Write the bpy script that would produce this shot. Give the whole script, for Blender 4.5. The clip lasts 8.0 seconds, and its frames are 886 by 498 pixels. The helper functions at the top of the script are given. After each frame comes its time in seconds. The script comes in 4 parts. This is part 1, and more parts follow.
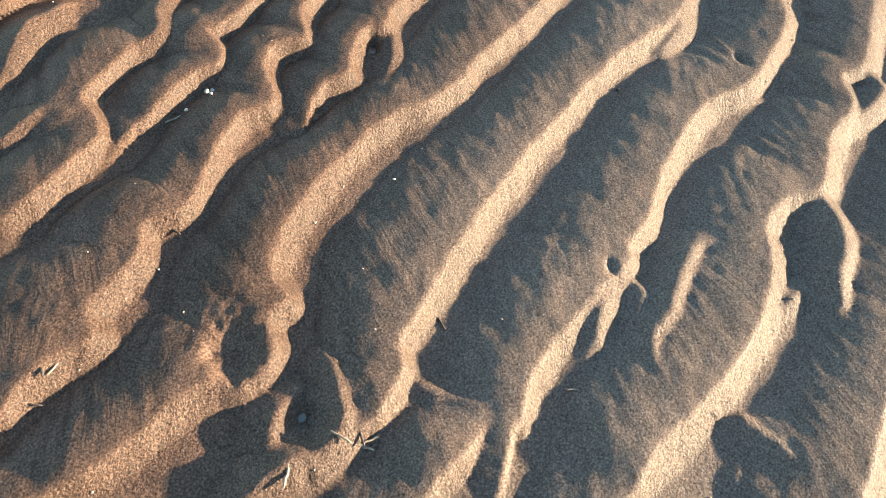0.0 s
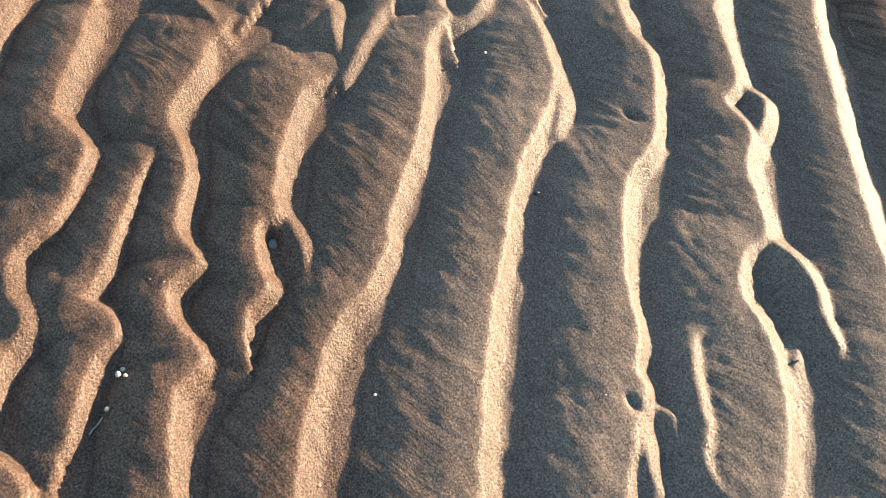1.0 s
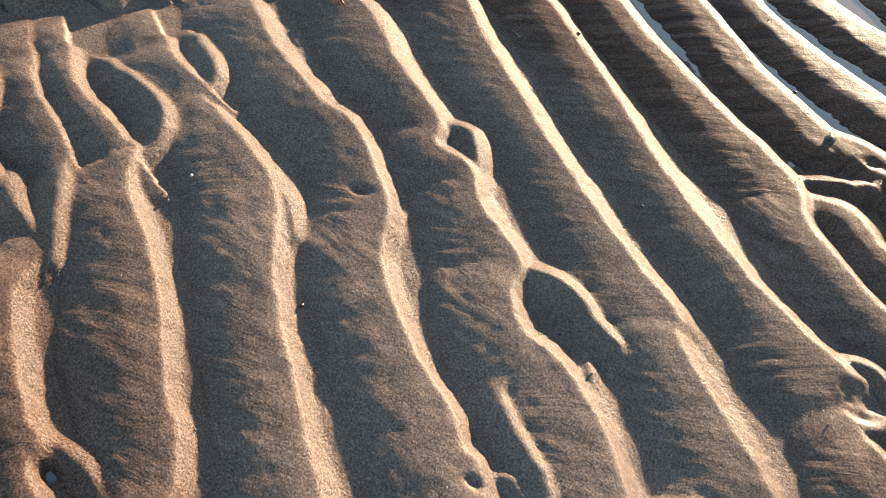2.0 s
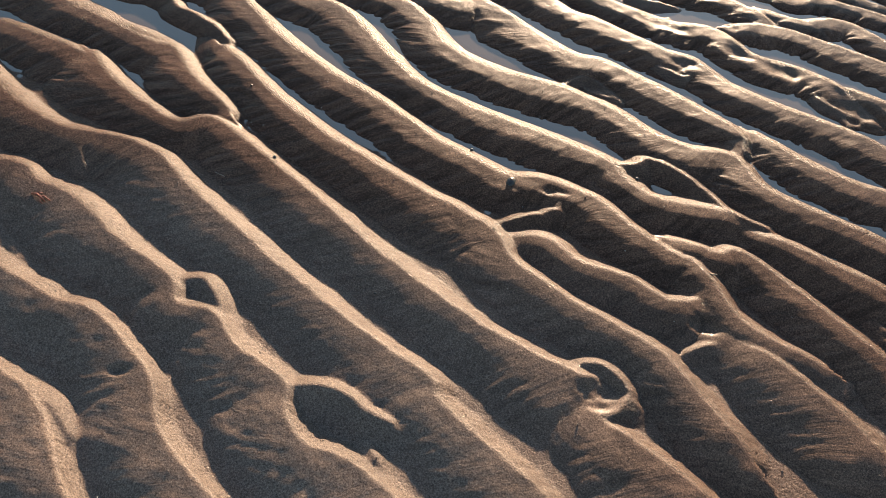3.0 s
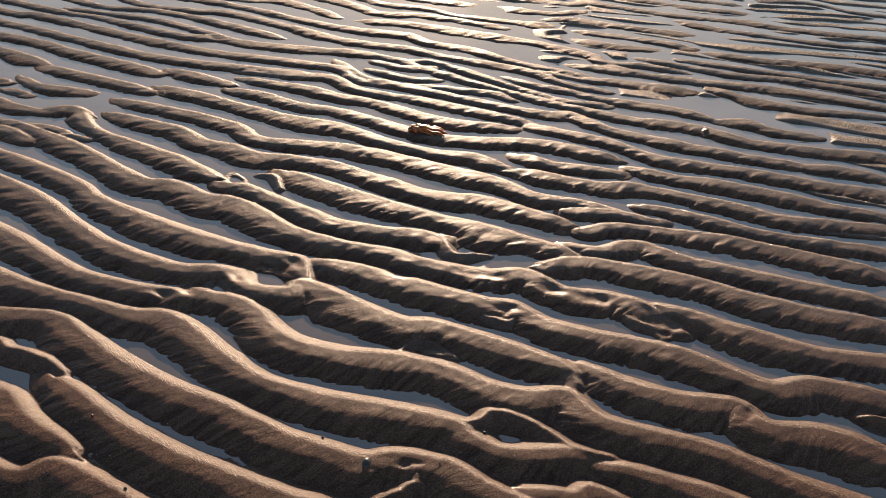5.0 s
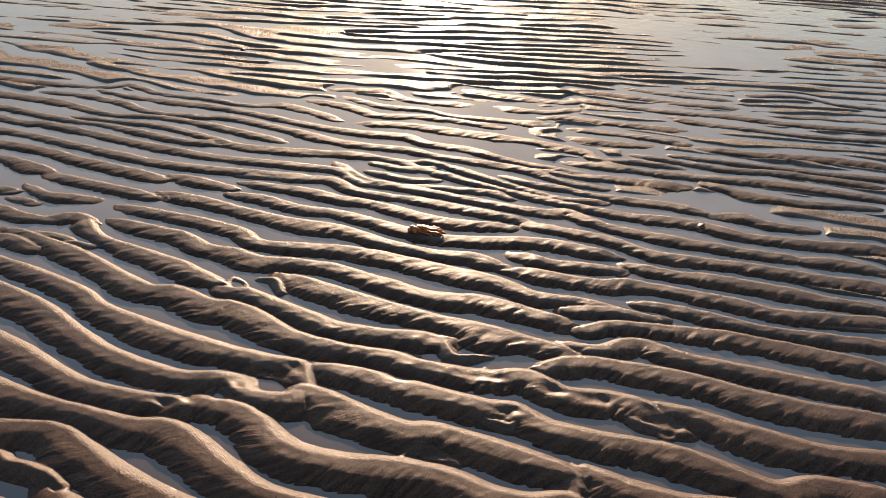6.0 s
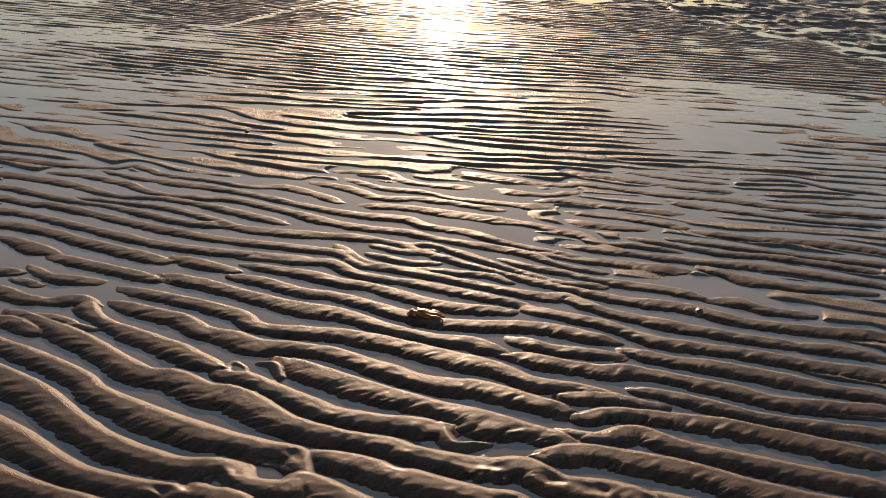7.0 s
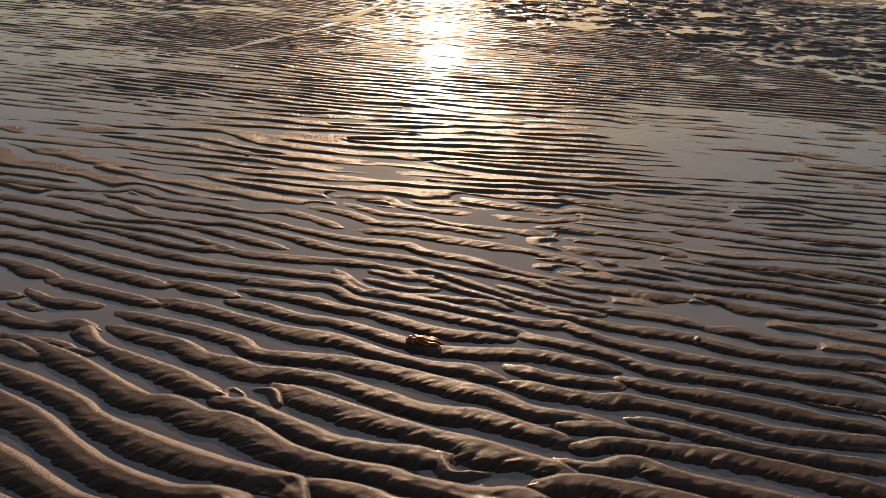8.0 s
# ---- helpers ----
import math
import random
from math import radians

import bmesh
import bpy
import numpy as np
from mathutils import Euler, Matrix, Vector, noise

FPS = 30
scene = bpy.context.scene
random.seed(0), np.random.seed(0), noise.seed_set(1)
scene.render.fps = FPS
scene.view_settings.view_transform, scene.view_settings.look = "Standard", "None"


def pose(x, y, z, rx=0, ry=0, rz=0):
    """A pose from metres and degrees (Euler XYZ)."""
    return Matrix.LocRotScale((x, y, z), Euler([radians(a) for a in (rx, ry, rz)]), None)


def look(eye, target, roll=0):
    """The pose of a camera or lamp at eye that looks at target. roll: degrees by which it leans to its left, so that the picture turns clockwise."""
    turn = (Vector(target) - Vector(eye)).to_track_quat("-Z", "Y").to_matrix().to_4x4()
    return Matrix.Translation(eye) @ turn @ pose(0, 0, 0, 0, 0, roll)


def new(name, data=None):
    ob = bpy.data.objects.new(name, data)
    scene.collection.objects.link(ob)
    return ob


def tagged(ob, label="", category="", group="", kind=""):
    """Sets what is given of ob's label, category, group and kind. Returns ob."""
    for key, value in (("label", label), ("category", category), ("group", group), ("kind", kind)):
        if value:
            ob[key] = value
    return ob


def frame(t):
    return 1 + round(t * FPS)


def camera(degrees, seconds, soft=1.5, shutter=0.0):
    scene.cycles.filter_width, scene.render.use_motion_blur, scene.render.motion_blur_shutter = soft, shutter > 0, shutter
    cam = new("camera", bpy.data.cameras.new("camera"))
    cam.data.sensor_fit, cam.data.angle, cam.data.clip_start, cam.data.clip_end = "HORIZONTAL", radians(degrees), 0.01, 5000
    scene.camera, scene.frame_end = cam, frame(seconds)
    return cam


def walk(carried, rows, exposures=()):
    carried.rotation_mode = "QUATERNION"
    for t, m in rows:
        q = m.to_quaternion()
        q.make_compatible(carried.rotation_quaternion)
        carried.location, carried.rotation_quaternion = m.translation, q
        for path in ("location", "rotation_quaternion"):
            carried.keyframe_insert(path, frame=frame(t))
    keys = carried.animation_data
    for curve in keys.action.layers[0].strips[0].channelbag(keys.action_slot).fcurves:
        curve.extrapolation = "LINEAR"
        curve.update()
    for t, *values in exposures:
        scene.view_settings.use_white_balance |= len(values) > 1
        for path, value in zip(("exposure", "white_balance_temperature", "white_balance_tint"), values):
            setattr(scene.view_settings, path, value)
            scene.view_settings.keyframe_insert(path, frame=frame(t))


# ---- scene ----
# ---- camera ----
cam = camera(52.31, 8.0, soft=0.9)
# seconds, eye x y z, yaw to the left, pitch up, roll
PATH = [
    (0.0, 0.438, 0.091, 0.919, 82.85, -54.87, 9.39),
    (0.5, 0.265, 0.020, 0.928, 71.49, -55.26, 9.88),
    (1.0, 0.087, -0.094, 0.964, 57.30, -55.52, 10.09),
    (1.5, -0.056, -0.054, 0.967, 41.79, -55.04, 12.25),
    (1.7, -0.092, -0.043, 0.986, 35.50, -54.61, 13.44),
    (2.8, -0.019, -0.041, 1.209, 12.02, -50.18, 10.19),
    (3.0, -0.017, -0.037, 1.227, 8.36, -48.09, 9.51),
    (3.5, -0.002, -0.024, 1.267, 1.57, -43.70, 7.98),
    (4.0, 0.005, -0.018, 1.292, -1.38, -39.71, 6.79),
    (4.5, 0.002, -0.007, 1.335, -1.45, -36.44, 5.56),
    (4.7, 0.003, 0.005, 1.360, -1.12, -35.51, 5.18),
    (5.8, 0.001, -0.011, 1.429, -0.50, -29.45, 3.62),
    (6.0, 0.009, 0.006, 1.434, -0.20, -28.43, 3.36),
    (6.5, 0.010, -0.000, 1.462, 0.03, -25.86, 3.26),
    (7.0, 0.006, -0.002, 1.482, 0.07, -23.84, 3.54),
    (7.5, 0.005, -0.002, 1.500, 0.19, -22.43, 3.78),
    (8.0, 0.000, 0.000, 1.500, 0.00, -22.44, 4.03),
]


def held(x, y, z, yaw, pitch, roll):
    return pose(x, y, z, 90 + pitch, 0, yaw) @ pose(0, 0, 0, 0, 0, roll)


# the camera darkens its picture and lets it grow warmer as it turns to the sun
EXPOSURES = [(0.0, 2.84, 4560, 2), (1.0, 2.8, 4620, 4), (1.7, 2.68, 4710, 7), (2.8, 2.09, 4840, 12), (3.5, 1.77, 4860, 14), (4.5, 1.48, 4900, 16), (6.0, 1.42, 5000, 18), (7.0, 0.86, 5120, 19), (8.0, 0.2, 5340, 22)]
walk(cam, [(t, held(*row)) for t, *row in PATH], EXPOSURES)

# ---- light: a low sun ahead over the sea, and a clear evening sky ----
SUN_UP, SUN_LEFT = 11.6, 1.1
SUN_WAY = Vector((-math.sin(radians(SUN_LEFT)) * math.cos(radians(SUN_UP)), math.cos(radians(SUN_LEFT)) * math.cos(radians(SUN_UP)), math.sin(radians(SUN_UP))))
world = bpy.data.worlds.new("evening_sky")
scene.world = world
world.use_nodes = True
sky = world.node_tree.nodes.new("ShaderNodeTexSky")
sky.sky_type = "NISHITA"
sky.sun_disc = False
sky.sun_elevation = radians(SUN_UP)
sky.sun_rotation = radians(-SUN_LEFT)
sky.dust_density = 0.5
sky.air_density = 1.5
sky.ozone_density = 0.6
haze = world.node_tree.nodes.new("ShaderNodeMix")  # thin evening haze takes some of the blue
haze.data_type, haze.blend_type = "RGBA", "MULTIPLY"
haze.inputs[0].default_value = 1.0
haze.inputs[7].default_value = (1.0, 0.945, 0.865, 1.0)
world.node_tree.links.new(sky.outputs["Color"], haze.inputs[6])
world.node_tree.links.new(haze.outputs[2], world.node_tree.nodes["Background"].inputs["Color"])
world.node_tree.nodes["Background"].inputs["Strength"].default_value = 0.054

sun_lamp = bpy.data.lights.new("sun", "SUN")
sun_lamp.energy = 5.0
sun_lamp.angle = radians(1.2)
sun_lamp.color = (1.0, 0.62, 0.29)
sun = new("sun", sun_lamp)
sun.matrix_world = look(SUN_WAY * 60, (0, 0, 0))


# ---- materials ----
def material(name):
    mat = bpy.data.materials.new(name)
    mat.use_nodes = True
    tree = mat.node_tree
    return mat, tree, tree.nodes["Principled BSDF"]


def node(tree, kind, links=(), **values):
    """A node with its settings, and links from (socket) to the named inputs."""
    made = tree.nodes.new(kind)
    for key, value in values.items():
        if key in made.inputs:
            made.inputs[key].default_value = value
    for key, socket in links:
        tree.links.new(socket, made.inputs[key])
    return made


def ramp(tree, socket, stops):
    made = tree.nodes.new("ShaderNodeValToRGB")
    tree.links.new(socket, made.inputs["Fac"])
    while len(made.color_ramp.elements) < len(stops):
        made.color_ramp.elements.new(0.5)
    for element, (place, colour) in zip(made.color_ramp.elements, stops):
        element.position, element.color = place, (*colour, 1)
    return made.outputs["Color"]


def grey(v):
    return (v, v, v)


def mixed(tree, fac, a, b, blend="MIX"):
    made = tree.nodes.new("ShaderNodeMix")
    made.data_type, made.blend_type = "RGBA", blend
    for socket, value in ((made.inputs[0], fac), (made.inputs[6], a), (made.inputs[7], b)):
        if isinstance(value, (int, float)):
            socket.default_value = value
        elif isinstance(value, tuple):
            socket.default_value = (*value, 1)
        else:
            tree.links.new(value, socket)
    return made.outputs[2]


def sand_material():
    """Damp beach sand: brown-grey grains, darker and glossier low down where water drains."""
    mat, tree, shader = material("damp_sand")
    place = tree.nodes.new("ShaderNodeNewGeometry").outputs["Position"]
    flow = tree.nodes.new("ShaderNodeAttribute")
    flow.attribute_name = "flow"
    damp = tree.nodes.new("ShaderNodeAttribute")
    damp.attribute_name = "damp"
    wet = damp.outputs["Fac"]
    grains = node(tree, "ShaderNodeTexNoise", [("Vector", place)], Scale=380.0, Detail=3.0, Roughness=0.8).outputs["Fac"]
    specks = node(tree, "ShaderNodeTexVoronoi", [("Vector", place)], Scale=420.0).outputs["Color"]
    lumps = node(tree, "ShaderNodeTexNoise", [("Vector", place)], Scale=90.0, Detail=4.0, Roughness=0.6).outputs["Fac"]
    stains = node(tree, "ShaderNodeTexNoise", [("Vector", place)], Scale=7.0, Detail=5.0, Roughness=0.6).outputs["Fac"]
    stretch = node(tree, "ShaderNodeVectorMath", [(0, flow.outputs["Vector"])])
    stretch.operation = "MULTIPLY"
    stretch.inputs[1].default_value = (62.0, 9.0, 0.0)
    fibres = node(tree, "ShaderNodeTexNoise", [("Vector", stretch.outputs[0])], Scale=1.0, Detail=3.0, Roughness=0.6).outputs["Fac"]
    # drainage marks fade towards the crest
    down = node(tree, "ShaderNodeSeparateXYZ", [("Vector", flow.outputs["Vector"])]).outputs["Y"]
    fade = node(tree, "ShaderNodeMapRange", [("Value", down)], **{"From Min": -0.055, "From Max": -0.004, "To Min": 1.0, "To Max": 0.22}).outputs[0]
    rills = mixed(tree, fade, grey(0.55), fibres)
    dry = ramp(tree, grains, [(0.32, (0.060, 0.043, 0.033)), (0.5, (0.150, 0.110, 0.083)), (0.68, (0.29, 0.222, 0.168))])
    dull = ramp(tree, grains, [(0.34, (0.024, 0.0115, 0.0062)), (0.5, (0.074, 0.038, 0.0205)), (0.66, (0.19, 0.100, 0.056))])
    base = mixed(tree, wet, dry, dull)
    mark = ramp(tree, specks, [(0.10, grey(0.35)), (0.2, grey(1.0)), (0.93, grey(1.0)), (1.0, grey(1.7))])
    base = mixed(tree, 0.6, base, mark, "MULTIPLY")
    base = mixed(tree, 0.5, base, ramp(tree, stains, [(0.3, grey(0.7)), (0.7, grey(1.25))]), "MULTIPLY")
    # sky sheen on the low tops towards the sea is put in as grey
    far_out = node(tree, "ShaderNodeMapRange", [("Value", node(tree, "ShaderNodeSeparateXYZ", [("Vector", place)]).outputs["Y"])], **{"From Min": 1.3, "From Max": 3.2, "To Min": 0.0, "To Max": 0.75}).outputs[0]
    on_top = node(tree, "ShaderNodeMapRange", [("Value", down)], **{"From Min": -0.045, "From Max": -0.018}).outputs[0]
    top_sheen = node(tree, "ShaderNodeMath", [(0, far_out), (1, on_top)])
    top_sheen.operation = "MULTIPLY"
    base = mixed(tree, top_sheen.outputs[0], base, ramp(tree, grains, [(0.3, (0.125, 0.106, 0.086)), (0.7, (0.225, 0.195, 0.163))]))
    marks = node(tree, "ShaderNodeMapRange", [("Value", wet)], **{"To Min": 0.14, "To Max": 0.8}).outputs[0]
    base = mixed(tree, marks, base, ramp(tree, rills, [(0.35, grey(0.4)), (0.6, grey(1.2))]), "MULTIPLY")
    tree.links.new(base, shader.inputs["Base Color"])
    rough = node(tree, "ShaderNodeMapRange", [("Value", wet)], **{"To Min": 0.55, "To Max": 0.42})
    # sand out on the flat is matt between its pools
    matt = node(tree, "ShaderNodeMapRange", [("Value", node(tree, "ShaderNodeSeparateXYZ", [("Vector", place)]).outputs["Y"])], **{"From Min": 2.3, "From Max": 3.4, "To Min": 0.42, "To Max": 0.72})
    tree.links.new(matt.outputs[0], rough.inputs["To Max"])
    # one grain in six is clean quartz and glitters
    quartz = node(tree, "ShaderNodeMapRange", [("Value", node(tree, "ShaderNodeSeparateXYZ", [("Vector", node(tree, "ShaderNodeTexVoronoi", [("Vector", place)], Scale=700.0).outputs["Color"])]).outputs["Y"])], **{"From Min": 0.86, "From Max": 0.92}).outputs[0]
    shine = node(tree, "ShaderNodeMath", [(0, quartz)])
    shine.operation = "MULTIPLY_ADD"
    shine.inputs[1].default_value = -0.24
    tree.links.new(rough.outputs[0], shine.inputs[2])
    tree.links.new(shine.outputs[0], shader.inputs["Roughness"])
    gloss = node(tree, "ShaderNodeMapRange", [("Value", quartz)], **{"To Min": 0.08, "To Max": 0.34})
    tree.links.new(gloss.outputs[0], shader.inputs["Specular IOR Level"])
    shader.inputs["IOR"].default_value = 1.35
    # a film of water stands on the sand, thickest at the sea and on the newly drained ripples
    seaward = node(tree, "ShaderNodeMapRange", [("Value", node(tree, "ShaderNodeSeparateXYZ", [("Vector", place)]).outputs["Y"])], **{"From Min": 5.4, "From Max": 7.6, "To Min": 0.13, "To Max": 0.34})
    drained = node(tree, "ShaderNodeMapRange", [("Value", node(tree, "ShaderNodeSeparateXYZ", [("Vector", place)]).outputs["Y"])], **{"From Min": 2.2, "From Max": 3.4, "To Min": 0.13, "To Max": 0.0})
    seaward = node(tree, "ShaderNodeMath", [(0, seaward.outputs[0]), (1, drained.outputs[0])])
    awash = node(tree, "ShaderNodeMapRange", [("Value", node(tree, "ShaderNodeSeparateXYZ", [("Vector", place)]).outputs["Y"])], **{"From Min": 3.4, "From Max": 6.6})
    coat = node(tree, "ShaderNodeMapRange", [("Value", wet), ("To Max", seaward.outputs[0])], **{"To Min": 0.26})
    # the coarse grains along the rims stay clean and glisten
    rim = node(tree, "ShaderNodeMapRange", [("Value", down)], **{"From Min": -0.005, "From Max": 0.003, "To Min": 0.0, "To Max": 0.26})
    inshore = node(tree, "ShaderNodeMapRange", [("Value", node(tree, "ShaderNodeSeparateXYZ", [("Vector", place)]).outputs["Y"])], **{"From Min": 1.4, "From Max": 2.6, "To Min": 0.26, "To Max": 0.0})
    tree.links.new(inshore.outputs[0], rim.inputs["To Max"])
    glisten = node(tree, "ShaderNodeMath", [(0, coat.outputs[0]), (1, rim.outputs[0])])
    tree.links.new(glisten.outputs[0], shader.inputs["Coat Weight"])
    sheen = node(tree, "ShaderNodeMapRange", [("Value", wet)], **{"To Min": 0.50, "To Max": 0.42})
    smooth_out = node(tree, "ShaderNodeMapRange", [("Value", awash.outputs[0])], **{"To Min": 0.42, "To Max": 0.16})
    tree.links.new(smooth_out.outputs[0], sheen.inputs["To Max"])
    tree.links.new(sheen.outputs[0], shader.inputs["Coat Roughness"])
    shader.inputs["Coat IOR"].default_value = 1.33
    film = node(tree, "ShaderNodeMapRange", [("Value", wet)], **{"To Min": 0.9, "To Max": 0.55}).outputs[0]
    grooved = node(tree, "ShaderNodeMapRange", [("Value", wet)], **{"To Min": 0.30, "To Max": 0.74}).outputs[0]
    a = node(tree, "ShaderNodeBump", [("Height", rills), ("Strength", grooved)], Distance=0.0042)
    b = node(tree, "ShaderNodeBump", [("Height", lumps), ("Normal", a.outputs[0]), ("Strength", film)], Distance=0.0010)
    # the sunny faces are crumbly
    crumbs = node(tree, "ShaderNodeTexNoise", [("Vector", place)], Scale=230.0, Detail=4.0, Roughness=0.7).outputs["Fac"]
    facing = node(tree, "ShaderNodeMapRange", [("Value", down)], **{"From Min": -0.007, "From Max": 0.006, "To Min": 0.0, "To Max": 0.8}).outputs[0]
    b = node(tree, "ShaderNodeBump", [("Height", crumbs), ("Normal", b.outputs[0]), ("Strength", facing)], Distance=0.011)
    c = node(tree, "ShaderNodeBump", [("Height", grains), ("Normal", b.outputs[0]), ("Strength", film)], Distance=0.0006)
    tree.links.new(c.outputs[0], shader.inputs["Normal"])
    # the film of water is smoother than the grains under it
    skin = node(tree, "ShaderNodeBump", [("Height", lumps)], Strength=0.5, Distance=0.0012)
    skin = node(tree, "ShaderNodeBump", [("Height", crumbs), ("Normal", skin.outputs[0]), ("Strength", facing)], Distance=0.0022)
    tree.links.new(skin.outputs[0], shader.inputs["Coat Normal"])
    return mat


def water_material():
    """Thin silty sea water, almost still."""
    mat, tree, shader = material("shallow_water")
    place = tree.nodes.new("ShaderNodeNewGeometry").outputs["Position"]
    silt = node(tree, "ShaderNodeTexNoise", [("Vector", place)], Scale=3.0, Detail=4.0).outputs["Fac"]
    apart = node(tree, "ShaderNodeSeparateXYZ", [("Vector", place)])
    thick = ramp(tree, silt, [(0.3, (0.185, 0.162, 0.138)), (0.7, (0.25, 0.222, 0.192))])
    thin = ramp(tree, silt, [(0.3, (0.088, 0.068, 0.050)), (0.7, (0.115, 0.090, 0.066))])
    # the sky's reflection far out is put into the water colour, as paler silt
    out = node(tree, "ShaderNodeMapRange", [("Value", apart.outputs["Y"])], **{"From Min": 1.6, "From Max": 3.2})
    sky_paled = mixed(tree, out.outputs[0], thin, thick)
    tree.links.new(sky_paled, shader.inputs["Base Color"])
    shader.inputs["Roughness"].default_value = 0.05
    shader.inputs["IOR"].default_value = 1.7
    shader.inputs["Specular IOR Level"].default_value = 1.0
    shader.inputs["Specular Tint"].default_value = (1.0, 0.89, 0.79, 1.0)
    waves = node(tree, "ShaderNodeTexNoise", [("Vector", place)], Scale=16.0, Detail=3.0).outputs["Fac"]
    open_water = node(tree, "ShaderNodeMapRange", [("Value", apart.outputs["Y"])], **{"From Min": 5.0, "From Max": 6.5, "To Min": 0.07, "To Max": 0.6})
    bump = node(tree, "ShaderNodeBump", [("Height", waves), ("Strength", open_water.outputs[0])], Distance=0.004)
    tree.links.new(bump.outputs[0], shader.inputs["Normal"])
    return mat


SAND, WATER = sand_material(), water_material()

# ---- the sheet of rippled sand ----
WATER_LEVEL = -0.0138
FINE = 0.0042
REACH = 2.2  # metres ahead at which the sheet starts to fan out and coarsen


def spread(last, start, factor):
    out, step = [], start
    at = 0.0
    while at < last:
        at += step
        step *= factor
        out.append(at)
    return np.array(out)


ahead = list(np.arange(-1.6, -0.62, 0.009)) + list(np.arange(-0.62, REACH, FINE))
while ahead[-1] < 15.0:
    ahead.append(ahead[-1] + FINE * (ahead[-1] / REACH) ** 0.82)
ahead = np.concatenate([ahead, ahead[-1] + spread(900.0, 0.08, 1.11)])
core = np.arange(-1.32, 1.3201, 0.0056)
skirt = spread(45.0, 0.006, 1.16)
across = np.concatenate([core[0] - skirt[::-1], core, core[-1] + skirt])
behind = -1.6 - spread(30.0, 0.02, 1.25)[::-1]
rows_y = np.concatenate([behind, ahead])
fan = np.maximum(1.0, rows_y / REACH)
X = across[None, :] * fan[:, None]
Y = np.repeat(rows_y[:, None], len(across), 1)
NY, NX = X.shape


def lattice(seed):
    return np.random.RandomState(seed).rand(256, 256)


LATTICES = [lattice(k) for k in range(4)]


def value_noise(u, v, seed=0):
    """Smooth noise, about -1 to 1, with one lump a unit."""
    table = LATTICES[seed % 4]
    u, v = u + 37.3 * seed, v + 91.7 * seed
    iu, iv = np.floor(u).astype(int), np.floor(v).astype(int)
    fu, fv = u - iu, v - iv
    fu, fv = fu * fu * (3 - 2 * fu), fv * fv * (3 - 2 * fv)
    a, b = table[iu % 256, iv % 256], table[(iu + 1) % 256, iv % 256]
    c, d = table[iu % 256, (iv + 1) % 256], table[(iu + 1) % 256, (iv + 1) % 256]
    return 2 * ((a * (1 - fu) + b * fu) * (1 - fv) + (c * (1 - fu) + d * fu) * fv) - 1


def step01(v, lo, hi):
    q = np.clip((v - lo) / (hi - lo), 0, 1)
    return q * q * (3 - 2 * q)


def ease_max(a, b, k):
    return np.maximum(a, b) + np.maximum(k - np.abs(a - b), 0) ** 2 / (4 * k)


# ripples shrink with the distance from the upper beach
SIZE = np.interp(Y, [0.0, 0.9, 1.6, 2.4, 3.2, 6.0], [1.0, 1.0, 0.86, 0.72, 0.62, 0.75])
LEVEL = np.interp(Y, [0.3, 0.7, 1.1, 1.5, 2.2, 3.0, 4.2, 6.0, 8.0], [0.012, 0.014, 0.0125, 0.0065, 0.0012, -0.0024, -0.0076, -0.0098, -0.0094]) + 0.0015 * value_noise(X / 0.7, Y / 0.5, 1)
FLOOR = np.interp(Y, [-1.5, -0.7, 0.6, 1.1, 1.8], [0.004, -0.0118, -0.0105, -0.0118, -0.0220]) + 0.0010 * value_noise(X / 0.12, Y / 0.08, 2)
# a low bar in the middle of the flat holds less water
BAR = np.exp(-((X + 0.05) / 0.55) ** 2 - ((Y - 2.15) / 0.55) ** 2)
FLOOR = FLOOR + 0.0075 * BAR * step01(Y, 1.4, 1.8)
LEVEL = LEVEL + 0.003 * BAR
HEIGHT = FLOOR.copy()
NEAREST = np.full(X.shape, 9.0)
FLOW_S, FLOW_D = np.zeros(X.shape), np.zeros(X.shape)


def shouldered(b, s, h):
    """A gentle lit slope that rises to a shoulder at s, then a steep wall down to -1 at 1."""
    over = np.clip((b - s) / (1 - s), 0, 2)
    return np.where(b < s, h * (1 - (1 - b / s) ** 2), h - (1 + h) * over ** 1.75)


def profile(off, span, drop, x, y, shoulder):
    """Height from the sunny rim: a short face down towards the sun, a long back away from it."""
    steep = np.interp(y, [0.5, 0.8, 1.35, 1.7, 3.0], [0.20, 0.28, 0.33, 0.30, 0.28])
    f = np.clip(off / (steep * span), 0, 2)
    b = np.clip(-off / ((1 - steep) * span) * np.interp(y, [1.4, 3.0], [0.92, 1.15]), 0, 2)
    round_top = np.interp(y, [0.5, 1.2], [0.12, 1.0])  # lower on the beach the crests are washed round
    face = np.where(f < 1, (1 - round_top) * (1.15 * f - 0.15 * f ** 3) + round_top * (1.5 * f ** 2 - 0.5 * f ** 3), 1 + 0.9 * (f - 1))
    bow = np.interp(y, [0.0, 0.45, 0.75, 1.6], [1.9, 2.1, 1.85, 1.7])
    lower = step01(y, 0.80, 1.35)
    side = np.clip((b - shoulder) / (1 - shoulder), 0, 2)
    back = -lower * (0.27 * b ** 1.2 + 0.73 * side ** 1.5) - (1 - lower) * (0.88 * b ** bow + 0.12 * b ** 4.2)
    falls = step01(1.25 - y, 0.0, 0.3) * step01(y, 0.42, 0.62) * (0.5 - 0.5 * step01(x, -0.15, 0.15))
    back = (1 - falls) * back - falls * (0.74 * b + 0.26 * b ** 3)
    return drop * np.where(off > 0, -face, back)


